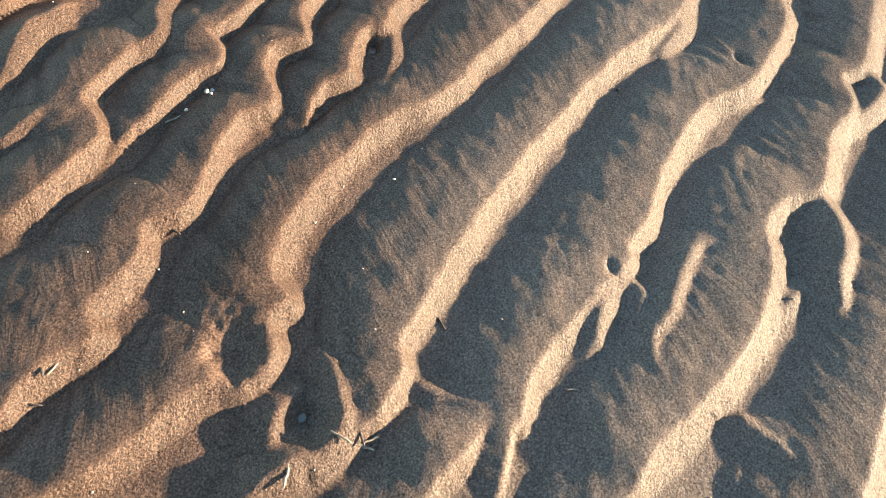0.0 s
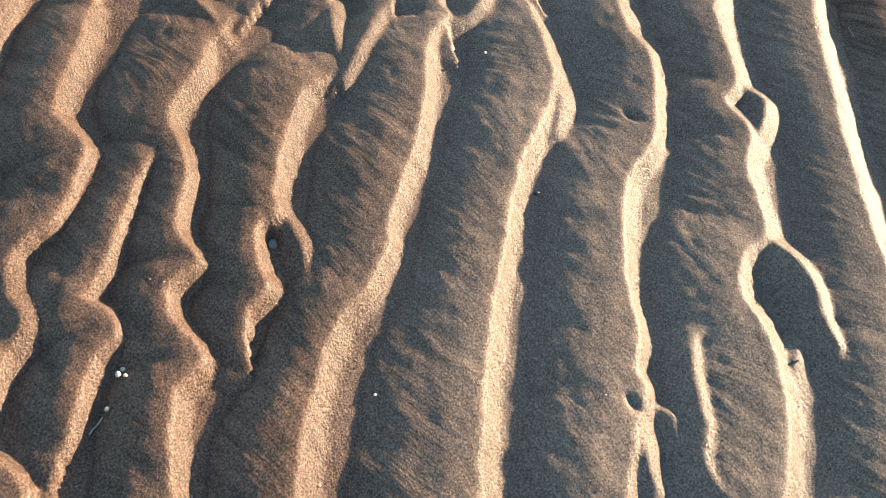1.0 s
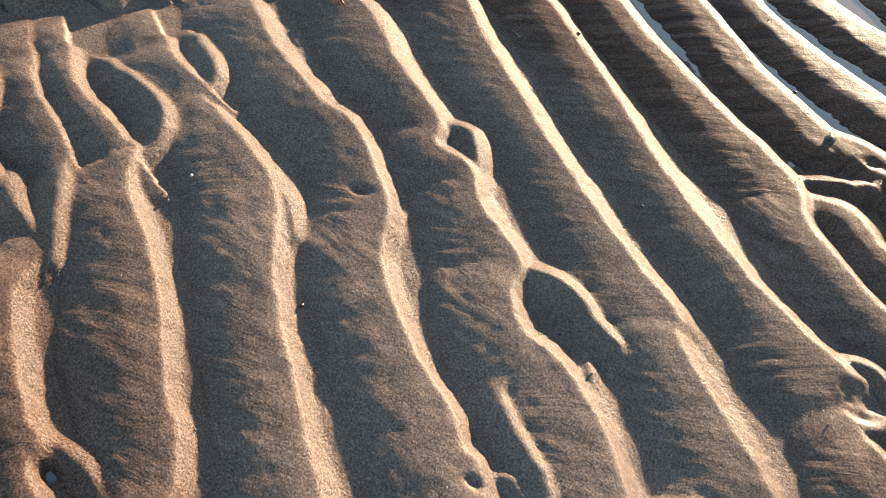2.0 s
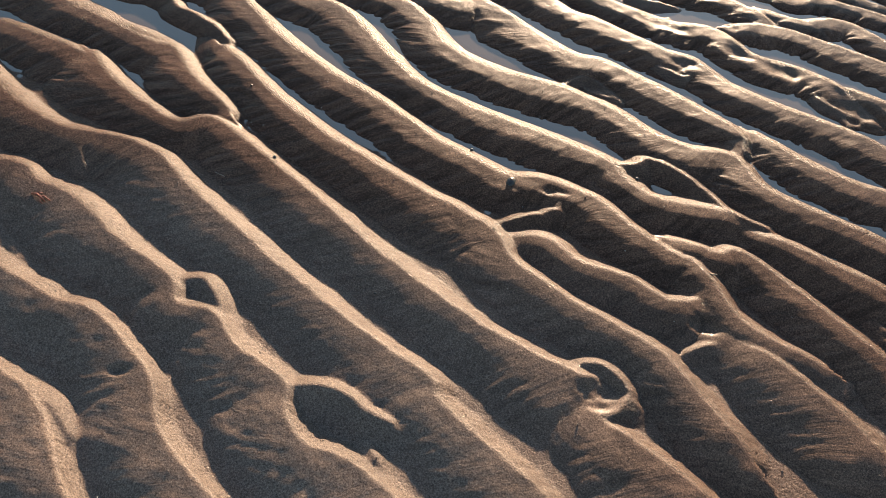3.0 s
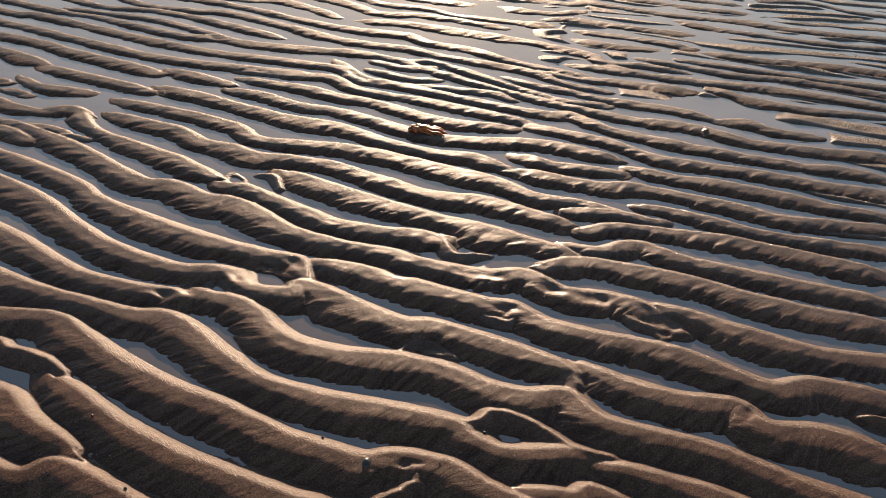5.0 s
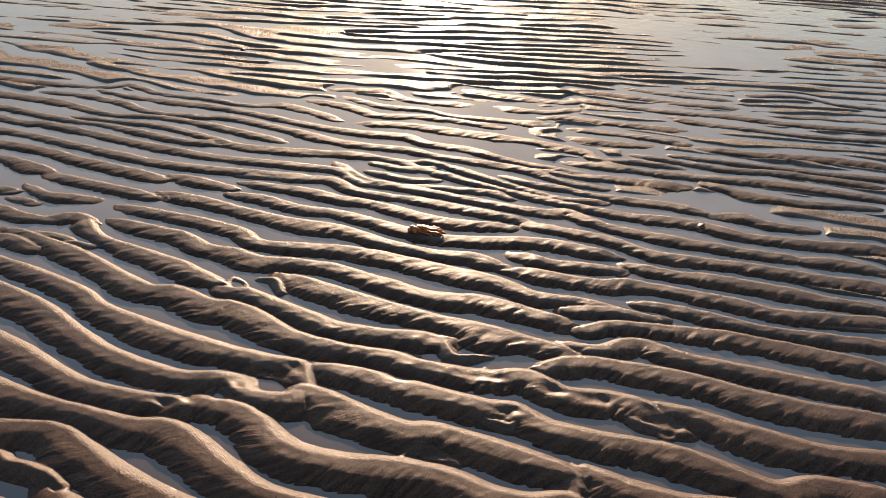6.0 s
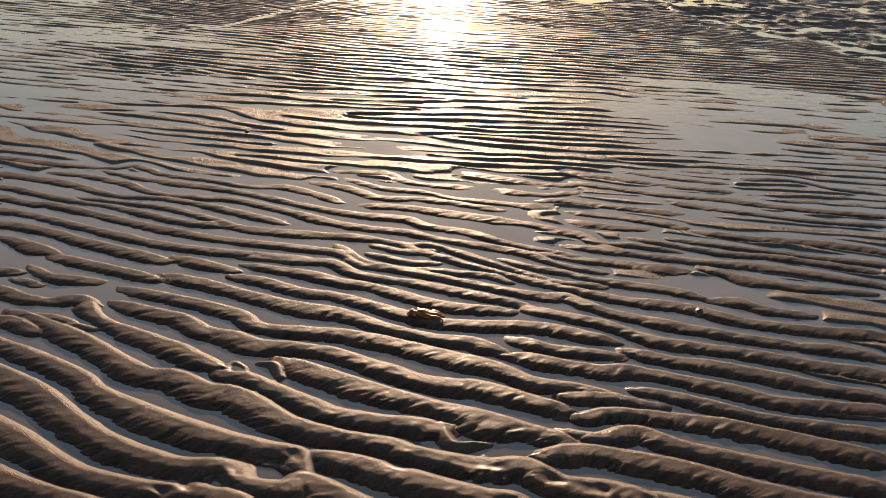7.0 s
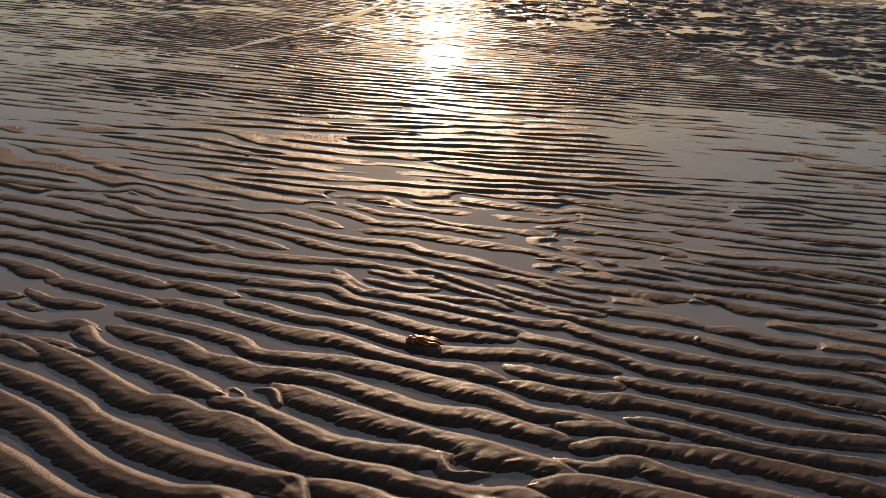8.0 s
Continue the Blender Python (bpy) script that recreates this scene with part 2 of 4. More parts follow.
def smooth_line(points, step=0.012):
    """A Catmull-Rom curve through the points."""
    p = np.array(points, float)
    p = np.vstack([2 * p[0] - p[1], p, 2 * p[-1] - p[-2]])
    out = []
    for a, b, c, d in zip(p[:-3], p[1:-2], p[2:-1], p[3:]):
        n = max(1, int(np.linalg.norm(c - b) / step))
        q = (np.arange(n) / n)[:, None]
        out.append(0.5 * (2 * b + (c - a) * q + (2 * a - 5 * b + 4 * c - d) * q ** 2 + (3 * b - a - 3 * c + d) * q ** 3))
    return np.vstack(out + [p[-2:-1]])


LINES = []
SPAN_BACK, SPAN_FRONT = np.full(X.shape, 9.0), np.full(X.shape, 9.0)


def lay_out(points, high, symmetric):
    """Distance from a crest line, the side, and the way along it, for the sand around."""
    line = smooth_line(points)
    reach = 0.21 if not symmetric else 0.06
    lo, hi = line.min(0) - reach, line.max(0) + reach
    r0, r1 = np.searchsorted(rows_y, lo[1]), np.searchsorted(rows_y, hi[1])
    c0 = np.searchsorted(across, min(lo[0] / fan[r0], lo[0] / fan[min(r1, NY - 1)]))
    c1 = np.searchsorted(across, max(hi[0] / fan[r0], hi[0] / fan[min(r1, NY - 1)]))
    x, y = X[r0:r1, c0:c1], Y[r0:r1, c0:c1]
    best = np.full(x.shape, 9.0)
    side, arc = np.zeros(x.shape), np.zeros(x.shape)
    run = 0.0
    total = np.linalg.norm(np.diff(line, axis=0), axis=1).sum()
    for a, b in zip(line[:-1], line[1:]):
        d = b - a
        n = math.hypot(*d)
        u, v = rows_y[r0:r1].searchsorted(min(a[1], b[1]) - reach), rows_y[r0:r1].searchsorted(max(a[1], b[1]) + reach)
        w = fan[r0:r1][u:v]
        if len(w) == 0:
            run += n
            continue
        edge = min(a[0], b[0]) - reach, max(a[0], b[0]) + reach
        k0 = across[c0:c1].searchsorted(min(edge[0] / w[0], edge[0] / w[-1]))
        k1 = across[c0:c1].searchsorted(max(edge[1] / w[0], edge[1] / w[-1]))
        part = (slice(u, v), slice(k0, k1))
        px, py = x[part] - a[0], y[part] - a[1]
        t = np.clip((px * d[0] + py * d[1]) / (n * n), 0, 1)
        far = np.hypot(px - t * d[0], py - t * d[1])
        nearer = far < best[part]
        best[part] = np.where(nearer, far, best[part])
        side[part] = np.where(nearer, np.sign(d[0] * py - d[1] * px), side[part])
        arc[part] = np.where(nearer, run + t * n, arc[part])
        run += n
    area = (slice(r0, r1), slice(c0, c1))
    best = np.where(best < reach, best, 9.0)
    if not symmetric:
        SPAN_BACK[area] = np.minimum(SPAN_BACK[area], np.where(side < 0, best, 9.0))
        SPAN_FRONT[area] = np.minimum(SPAN_FRONT[area], np.where(side > 0, best, 9.0))
    LINES.append((area, best, side, arc, total, high, symmetric, 3.1 * len(points) + 7.7 * points[0][0]))


def blurred(values, n, times=2):
    """A box blur over 2n + 1 cells both ways."""
    for _ in range(times):
        for axis in (0, 1):
            pad = [(0, 0), (0, 0)]
            pad[axis] = (n + 1, n)
            total = np.cumsum(np.pad(values, pad, mode="edge"), axis=axis)
            k = values.shape[axis]
            upper, lower = np.take(total, np.arange(2 * n + 1, 2 * n + 1 + k), axis), np.take(total, np.arange(0, k), axis)
            values = (upper - lower) / (2 * n + 1)
    return values


def raise_crest(area, best, side, arc, total, high, symmetric, arc0):
    span, size = SPAN[area], SIZE[area]
    rough = np.interp(Y[area], [1.2, 2.4], [1.0, 1.9])
    wave = rough * (0.0016 * value_noise((arc + arc0) / 0.028, arc * 0, 3) + 0.0030 * value_noise((arc + arc0) / 0.075, arc * 0, 0)) + 0.0018 * value_noise((arc + arc0) / 0.011, arc * 0, 1)
    off = side * best + wave * size * np.exp(-best / 0.022)
    taper = np.minimum(step01(arc, -0.02, 0.06), step01(total - arc, -0.02, 0.06))
    crest = LEVEL[area] + (high - 1) * 0.018 * size + 0.0024 * rough * size * value_noise((arc + arc0) / 0.09, arc * 0, 2) - 0.008 * size * (1 - taper)
    if symmetric:
        shape = -0.018 * size * np.clip(np.where(off > 0, off / 0.027, -off / 0.042) / size, 0, 4) ** 1.25
    else:
        lean = arc + arc0 - 0.7 * off
        bent = lean + 0.012 * value_noise(lean / 0.05, off / 0.04, 1)
        rill = (1 - np.abs(value_noise(bent / 0.021, off / 0.08, 0))) ** 3
        rill = rill + 0.35 * (1 - np.abs(value_noise(bent / 0.012, off / 0.05, 3))) ** 3
        strand = np.interp(Y[area], [1.0, 1.6, 2.2], [0.0004, 0.0008, 0.0026]) * value_noise(bent / 0.022, off / 0.10, 2) * step01(-off / span, 0.04, 0.25) * step01(Y[area], 0.9, 1.5)
        low = step01(-off / span, 0.20, 0.52)
        edge = 0.31 * span + 0.012 * value_noise(lean / 0.08, off * 0, 2)
        scarp = step01(-off, edge, edge + 0.005)
        slump = step01(off, 0.002, 0.012) * (1 - step01(off, 0.03, 0.05)) * value_noise(lean / 0.010, off / 0.014, 1)
        crumbled = off * np.where(off > 0, 1 + (1 - 0.8 * step01(Y[area], 1.0, 1.4)) * (0.09 * value_noise(lean / 0.045, off * 0, 0) + 0.05 * value_noise(lean / 0.012, off * 0, 2)), 1)
        shape = profile(crumbled, span, DROP[area], X[area], Y[area], np.interp(Y[area], [1.5, 2.2], [0.34, 0.50]) + 0.09 * value_noise(lean / 0.09, off * 0, 1)) + size * strand - size * (np.interp(Y[area], [0.2, 0.8, 1.15, 1.5, 2.2], [0.0009, 0.0020, 0.0032, 0.0044, 0.0060]) * low * rill + np.interp(Y[area], [0.9, 1.4, 2.0], [0.0001, 0.0004, 0.0014]) * scarp * (0.5 + 0.5 * value_noise(lean / 0.13, off * 0, 1)) - np.interp(Y[area], [0.8, 1.2], [0.0016, 0.0005]) * slump)
    z = np.where(best < 1, crest + shape, -1.0)
    old = HEIGHT[area]
    over = z > old
    FLOW_S[area] = np.where(over, arc + arc0 - 0.7 * off, FLOW_S[area])
    FLOW_D[area] = np.where(over, off, FLOW_D[area])
    HEIGHT[area] = ease_max(old, z, 0.003 if symmetric else 0.0014)
    NEAREST[area] = np.minimum(NEAREST[area], best)


def ridge(points, high=1.0):
    """A ripple along this crest line, from west to east."""
    lay_out(points, high, False)


def spur(points, high=1.0):
    """A small steep-sided spur that joins or ends ripples."""
    lay_out(points, high, True)


ridge([(-0.534, -0.249), (-0.462, -0.292), (-0.406, -0.316), (-0.388, -0.297), (-0.350, -0.275), (-0.321, -0.279), (-0.202, -0.360)])
spur([(-0.396, -0.314), (-0.382, -0.361), (-0.329, -0.396)], 0.80)
ridge([(-1.054, -0.048), (-0.869, -0.139), (-0.843, -0.142), (-0.782, -0.118), (-0.750, -0.129), (-0.702, -0.157), (-0.677, -0.179), (-0.660, -0.219), (-0.631, -0.246)])
spur([(-0.631, -0.246), (-0.585, -0.248), (-0.549, -0.239), (-0.499, -0.272)])
spur([(-0.577, -0.388), (-0.526, -0.421), (-0.459, -0.425)])
ridge([(-0.774, -0.020), (-0.580, -0.145), (-0.557, -0.174), (-0.526, -0.148), (-0.489, -0.147), (-0.463, -0.178), (-0.368, -0.231)])
ridge([(-0.940, 0.107), (-0.927, 0.090), (-0.871, 0.057), (-0.814, 0.006), (-0.785, -0.006), (-0.731, -0.001), (-0.678, -0.012), (-0.638, -0.034), (-0.599, -0.042), (-0.553, -0.029), (-0.534, -0.069), (-0.496, -0.081), (-0.424, -0.060), (-0.399, -0.093), (-0.363, -0.115), (-0.241, -0.148), (-0.211, -0.190), (-0.161, -0.191), (-0.081, -0.234), (-0.053, -0.215), (-0.016, -0.255), (0.019, -0.281), (0.046, -0.291)])
spur([(-1.053, 0.08), (-1.012, 0.097), (-0.961, 0.109), (-0.933, 0.108)], 0.85)
spur([(-0.946, 0.291), (-0.876, 0.264), (-0.833, 0.262)])
spur([(-0.921, 0.370), (-0.795, 0.247)])
ridge([(-0.801, 0.228), (-0.778, 0.177), (-0.674, 0.113), (-0.623, 0.088), (-0.594, 0.086), (-0.574, 0.049), (-0.511, 0.036), (-0.488, 0.039), (-0.469, 0.001), (-0.443, -0.007)])
spur([(-0.593, 0.089), (-0.542, 0.098), (-0.492, 0.086)], 0.60)
spur([(-0.496, -0.015), (-0.492, 0.041)], 0.50)
ridge([(-0.898, 0.442), (-0.867, 0.452), (-0.819, 0.397), (-0.677, 0.321), (-0.545, 0.219), (-0.497, 0.195), (-0.450, 0.150), (-0.406, 0.089), (-0.261, -0.005), (-0.165, -0.036), (-0.133, -0.025), (-0.111, -0.010), (-0.087, -0.030), (-0.044, -0.015), (-0.022, -0.025), (-0.000, -0.053), (0.009, -0.094), (0.077, -0.158), (0.135, -0.233)])
spur([(-0.086, -0.052), (-0.061, -0.090), (-0.026, -0.087), (0.002, -0.098)], 0.70)
spur([(-0.034, 0.048), (0.007, 0.061), (0.040, 0.063), (0.074, 0.033), (0.094, 0.000), (0.125, -0.030)])
spur([(0.003, 0.008), (0.031, -0.013), (0.076, -0.008), (0.094, 0.000)], 0.70)
ridge([(-0.852, 0.585), (-0.683, 0.541), (-0.554, 0.421), (-0.338, 0.264), (-0.106, 0.142), (-0.060, 0.123), (-0.031, 0.128), (0.028, 0.102), (0.042, 0.085)])
spur([(-0.716, 0.554), (-0.660, 0.540), (-0.602, 0.502)], 0.70)
spur([(-0.015, 0.150), (0.024, 0.257)], 0.45)
ridge([(-1.013, 0.806), (-0.851, 0.736), (-0.748, 0.710), (-0.690, 0.711), (-0.612, 0.678), (-0.536, 0.626), (-0.484, 0.556), (-0.411, 0.503), (-0.333, 0.460), (-0.270, 0.439), (-0.224, 0.407), (-0.187, 0.400), (-0.123, 0.338), (-0.033, 0.275), (0.024, 0.257)])
spur([(-0.174, 0.396), (-0.133, 0.366), (-0.088, 0.354)], 0.80)
spur([(-0.176, 0.409), (-0.152, 0.422), (-0.130, 0.411)], 0.70)
spur([(-0.606, 0.575), (-0.536, 0.626)], 0.60)
spur([(-0.224, 0.308), (-0.203, 0.342), (-0.161, 0.380)], 0.60)
ridge([(0.029, 0.222), (0.118, 0.156)])
ridge([(-1.126, 0.958), (-1.049, 0.953), (-0.961, 0.963), (-0.913, 0.936), (-0.828, 0.921), (-0.728, 0.869), (-0.591, 0.811), (-0.563, 0.770), (-0.491, 0.771), (-0.438, 0.725), (-0.339, 0.686), (-0.318, 0.639), (-0.272, 0.599), (-0.204, 0.592), (-0.130, 0.564), (-0.038, 0.497), (0.049, 0.412), (0.109, 0.374)])
spur([(-0.582, 0.823), (-0.539, 0.833), (-0.501, 0.799), (-0.483, 0.771)], 0.85)
spur([(-0.333, 0.683), (-0.258, 0.699), (-0.202, 0.679), (-0.158, 0.673)])
spur([(-0.244, 0.528), (-0.224, 0.493), (-0.123, 0.445), (-0.095, 0.424), (-0.056, 0.422), (-0.004, 0.452)], 0.80)
spur([(-0.178, 0.632), (-0.142, 0.595)], 0.55)
ridge([(-1.213, 1.211), (-1.096, 1.127), (-0.964, 1.080), (-0.849, 1.093), (-0.759, 1.084), (-0.636, 1.009), (-0.271, 0.827), (-0.122, 0.772), (-0.088, 0.729), (0.115, 0.620)])
spur([(-0.313, 0.795), (-0.173, 0.778)], 0.60)
spur([(-0.923, 1.073), (-0.866, 1.012)], 0.70)
spur([(-1.031, 0.894), (-0.992, 0.864)], 0.60)
spur([(0.010, 0.521), (0.085, 0.608)], 0.50)
ridge([(-1.026, 1.314), (-0.942, 1.251), (-0.774, 1.179), (-0.697, 1.210), (-0.503, 1.118), (-0.272, 0.992), (-0.099, 0.913), (0.011, 0.880), (0.163, 0.852)])
spur([(0.091, 0.873), (0.120, 0.892), (0.165, 0.888), (0.197, 0.844), (0.165, 0.796), (0.115, 0.808)], 0.70)
ridge([(0.156, 0.792), (0.367, 0.695)])
ridge([(-1.310, 1.491), (-0.946, 1.400), (-0.878, 1.396), (-0.802, 1.327), (-0.688, 1.254)])
ridge([(-0.784, 1.448), (-0.556, 1.293), (-0.325, 1.198), (-0.110, 1.131), (-0.050, 1.068), (0.036, 1.023), (0.219, 0.962), (0.270, 0.925), (0.319, 0.880), (0.400, 0.800)])
ridge([(-0.076, 1.127), (-0.002, 1.143), (0.067, 1.107), (0.163, 1.099), (0.238, 1.074), (0.302, 1.101)], 0.85)
spur([(-0.095, 1.154), (0.002, 1.233), (-0.027, 1.261), (-0.083, 1.276)], 0.80)
spur([(-1.384, 1.626), (-1.091, 1.570), (-1.029, 1.578), (-0.954, 1.558), (-0.938, 1.540), (-0.839, 1.512), (-0.790, 1.480)])
ridge([(-1.436, 1.722), (-1.070, 1.666), (-0.885, 1.664), (-0.784, 1.601), (-0.681, 1.523), (-0.548, 1.453), (-0.401, 1.398), (-0.269, 1.328), (-0.148, 1.292), (-0.101, 1.282), (-0.033, 1.297), (0.071, 1.284), (0.141, 1.238), (0.240, 1.189), (0.270, 1.187), (0.313, 1.145), (0.354, 1.084), (0.425, 1.046), (0.516, 1.026)])
ridge([(0.363, 1.033), (0.442, 0.998), (0.546, 0.934), (0.639, 0.850)])
spur([(0.285, 0.981), (0.357, 1.030)], 0.60)
ridge([(-1.529, 2.001), (-1.249, 1.894), (-1.048, 1.798), (-0.951, 1.763), (-0.726, 1.704), (-0.602, 1.691), (-0.405, 1.528), (-0.295, 1.474), (0.056, 1.407), (0.117, 1.363), (0.200, 1.330), (0.319, 1.343), (0.388, 1.327)])
ridge([(0.385, 1.314), (0.499, 1.291), (0.682, 1.224), (0.820, 1.113)])
ridge([(0.225, 1.231), (0.314, 1.220), (0.382, 1.234), (0.626, 1.073), (0.729, 1.018), (0.786, 0.969)])
spur([(0.618, 1.167), (0.677, 1.131), (0.745, 1.152)], 0.60)
spur([(0.052, 1.401), (0.124, 1.409), (0.159, 1.444), (0.245, 1.419), (0.340, 1.346), (0.409, 1.336)])
ridge([(-1.403, 2.113), (-1.130, 1.993), (-0.884, 1.842), (-0.643, 1.791), (-0.576, 1.800), (-0.489, 1.788), (-0.410, 1.741), (-0.324, 1.641), (-0.187, 1.606), (-0.056, 1.602), (0.063, 1.577), (0.154, 1.529), (0.242, 1.511), (0.332, 1.522), (0.413, 1.439), (0.636, 1.378), (0.856, 1.266), (0.960, 1.240)])
spur([(-0.058, 1.633), (-0.007, 1.672), (0.075, 1.629)], 0.60)
ridge([(-1.507, 2.384), (-1.241, 2.254), (-1.114, 2.177), (-0.958, 2.049), (-0.822, 1.957), (-0.660, 1.902), (-0.514, 1.897), (-0.443, 1.832), (-0.357, 1.832), (-0.306, 1.864), (-0.066, 1.742), (0.044, 1.734), (0.327, 1.620), (0.355, 1.563)])
ridge([(0.380, 1.626), (0.467, 1.577), (0.591, 1.533), (0.719, 1.530), (0.780, 1.463), (0.892, 1.458), (1.021, 1.403)])
spur([(-0.558, 1.840), (-0.533, 1.856), (-0.497, 1.824)], 0.70)
ridge([(-1.474, 2.492), (-1.081, 2.300), (-0.966, 2.203), (-0.832, 2.130), (-0.573, 2.024), (-0.384, 1.984), (-0.336, 1.964), (-0.310, 1.889)])
ridge([(-0.307, 1.968), (-0.171, 1.948), (0.127, 1.851), (0.173, 1.844), (0.22, 1.841), (0.269, 1.807), (0.323, 1.771), (0.433, 1.740), (0.555, 1.723), (0.659, 1.682), (0.815, 1.599), (0.929, 1.623), (1.090, 1.593)])
spur([(0.124, 1.823), (0.144, 1.788), (0.176, 1.781), (0.205, 1.771), (0.233, 1.809), (0.248, 1.828)], 0.62)
spur([(0.066, 1.961), (0.1, 1.948), (0.131, 1.973), (0.141, 2.004)], 0.6)
spur([(-0.500, 1.966), (-0.348, 1.948)], 0.70)
ridge([(-1.407, 2.640), (-1.141, 2.510), (-0.895, 2.333), (-0.775, 2.320), (-0.660, 2.255), (-0.593, 2.250), (-0.502, 2.201), (-0.391, 2.111), (-0.276, 2.071), (-0.104, 2.040), (-0.025, 1.997), (0.156, 1.970), (0.262, 1.986), (0.363, 1.922), (0.481, 1.913), (0.564, 1.875), (0.639, 1.802)])
ridge([(0.310, 2.033), (0.429, 2.071), (0.619, 2.038), (0.752, 2.004), (0.890, 1.945), (1.194, 1.876)])
ridge([(0.549, 1.873), (0.650, 1.863), (0.913, 1.758), (1.046, 1.731), (1.142, 1.733)])
spur([(0.501, 1.842), (0.553, 1.802), (0.623, 1.793)], 0.60)
ridge([(-1.210, 2.749), (-1.109, 2.618), (-0.839, 2.490), (-0.733, 2.416), (-0.676, 2.390)])
ridge([(-0.446, 2.432), (-0.107, 2.283), (0.301, 2.146), (0.407, 2.090)])
ridge([(-0.632, 2.345), (-0.560, 2.323), (-0.359, 2.209), (-0.224, 2.153), (-0.001, 2.143)])
ridge([(0.396, 2.146), (0.474, 2.129), (0.593, 2.177), (0.755, 2.100), (1.233, 1.980)])
spur([(0.030, 2.148), (0.064, 2.052), (0.157, 2.066)], 0.70)
spur([(-0.545, 2.414), (-0.492, 2.405), (-0.463, 2.340)], 0.70)
ridge([(-1.099, 2.750), (-0.853, 2.669), (-0.763, 2.603), (-0.668, 2.581), (-0.570, 2.541), (-0.372, 2.520), (-0.262, 2.483), (-0.046, 2.378), (0.057, 2.361), (0.159, 2.361), (0.390, 2.268)])
ridge([(-1.107, 2.864), (-0.704, 2.742), (-0.572, 2.640), (-0.242, 2.622), (0.142, 2.500), (0.229, 2.461), (0.314, 2.405), (0.467, 2.379), (0.613, 2.320), (0.680, 2.315)])
ridge([(-0.973, 2.966), (-0.848, 2.944), (-0.572, 2.836), (-0.315, 2.776), (-0.175, 2.697), (-0.024, 2.643), (0.123, 2.631), (0.232, 2.573)])
ridge([(0.268, 2.560), (0.515, 2.511), (0.641, 2.514), (0.928, 2.439), (1.088, 2.381), (1.379, 2.379)])
ridge([(-0.756, 3.014), (-0.640, 2.989), (-0.490, 2.924), (-0.350, 2.905), (-0.107, 2.796), (0.028, 2.757), (0.314, 2.770), (0.446, 2.753), (0.601, 2.699)])
ridge([(-1.455, 3.092), (-1.050, 2.960)])
ridge([(-1.490, 2.978), (-1.408, 2.920), (-1.250, 2.915)])
ridge([(-1.544, 2.809), (-1.424, 2.750), (-1.349, 2.735)])
ridge([(-1.335, 2.737), (-1.249, 2.766), (-1.184, 2.740)])
ridge([(-0.748, 3.120), (-0.493, 3.072), (-0.365, 3.023), (-0.241, 3.000), (0.024, 2.889), (0.240, 2.878)])
ridge([(-1.002, 3.143), (-0.778, 3.071)])
ridge([(-0.765, 3.197), (-0.594, 3.182), (-0.428, 3.192), (-0.291, 3.090), (-0.042, 3.043), (0.321, 2.926)])
ridge([(-0.404, 3.338), (-0.304, 3.220), (-0.173, 3.168), (0.325, 3.021), (0.469, 3.026), (0.563, 2.951), (0.657, 2.901), (1.066, 2.785), (1.252, 2.757)])
ridge([(-0.192, 3.418), (-0.054, 3.333), (0.248, 3.181), (0.633, 3.036), (0.914, 2.998), (1.078, 2.916), (1.192, 2.894), (1.327, 2.876), (1.562, 2.877)])
ridge([(0.640, 2.639), (0.781, 2.595), (0.906, 2.579), (1.129, 2.526), (1.258, 2.477), (1.405, 2.449)])
ridge([(0.290, 2.662), (0.399, 2.622), (0.590, 2.607)])
ridge([(0.320, 2.903), (0.588, 2.822), (0.756, 2.720), (0.986, 2.689), (1.268, 2.623), (1.461, 2.601)])
ridge([(1.268, 2.748), (1.381, 2.741), (1.501, 2.710)])
ridge([(0.252, 3.317), (0.358, 3.258), (0.485, 3.232), (0.609, 3.180), (0.877, 3.135), (0.993, 3.085)])
ridge([(1.073, 3.359), (1.170, 3.299), (1.291, 3.256), (1.434, 3.224), (1.686, 3.215)])
ridge([(1.021, 3.066), (1.135, 3.065), (1.225, 3.012), (1.363, 2.993)])
ridge([(0.388, 3.405), (0.562, 3.359), (0.695, 3.360), (0.957, 3.334)])
ridge([(0.647, 3.523), (0.930, 3.429), (1.374, 3.397), (1.721, 3.309)])
ridge([(0.823, 3.626), (1.178, 3.525), (1.408, 3.517), (1.770, 3.443)])
ridge([(0.649, 2.393), (0.741, 2.374), (0.963, 2.296), (1.138, 2.261), (1.330, 2.245)])
ridge([(0.412, 2.337), (0.531, 2.340), (0.663, 2.312)])
ridge([(0.453, 2.240), (0.572, 2.266), (0.882, 2.237), (1.285, 2.122)])
ridge([(-1.751, 3.243), (-1.480, 3.130)])
ridge([(-1.815, 3.376), (-1.558, 3.315), (-1.418, 3.250), (-1.065, 3.124)])
ridge([(-1.880, 3.513), (-1.719, 3.475), (-1.084, 3.258), (-0.490, 3.200)])
ridge([(-1.956, 3.672), (-1.774, 3.599), (-1.647, 3.587), (-0.978, 3.367), (-0.506, 3.303), (-0.388, 3.270), (-0.289, 3.177), (0.152, 3.164), (0.259, 3.119)])
ridge([(-2.014, 3.794), (-1.627, 3.660), (-1.441, 3.623), (-1.085, 3.498), (-0.919, 3.500)])
ridge([(-1.594, 3.701), (-1.174, 3.635), (-0.868, 3.489), (-0.672, 3.459), (-0.340, 3.452), (-0.149, 3.405), (-0.009, 3.403), (0.414, 3.151), (0.607, 3.129)])
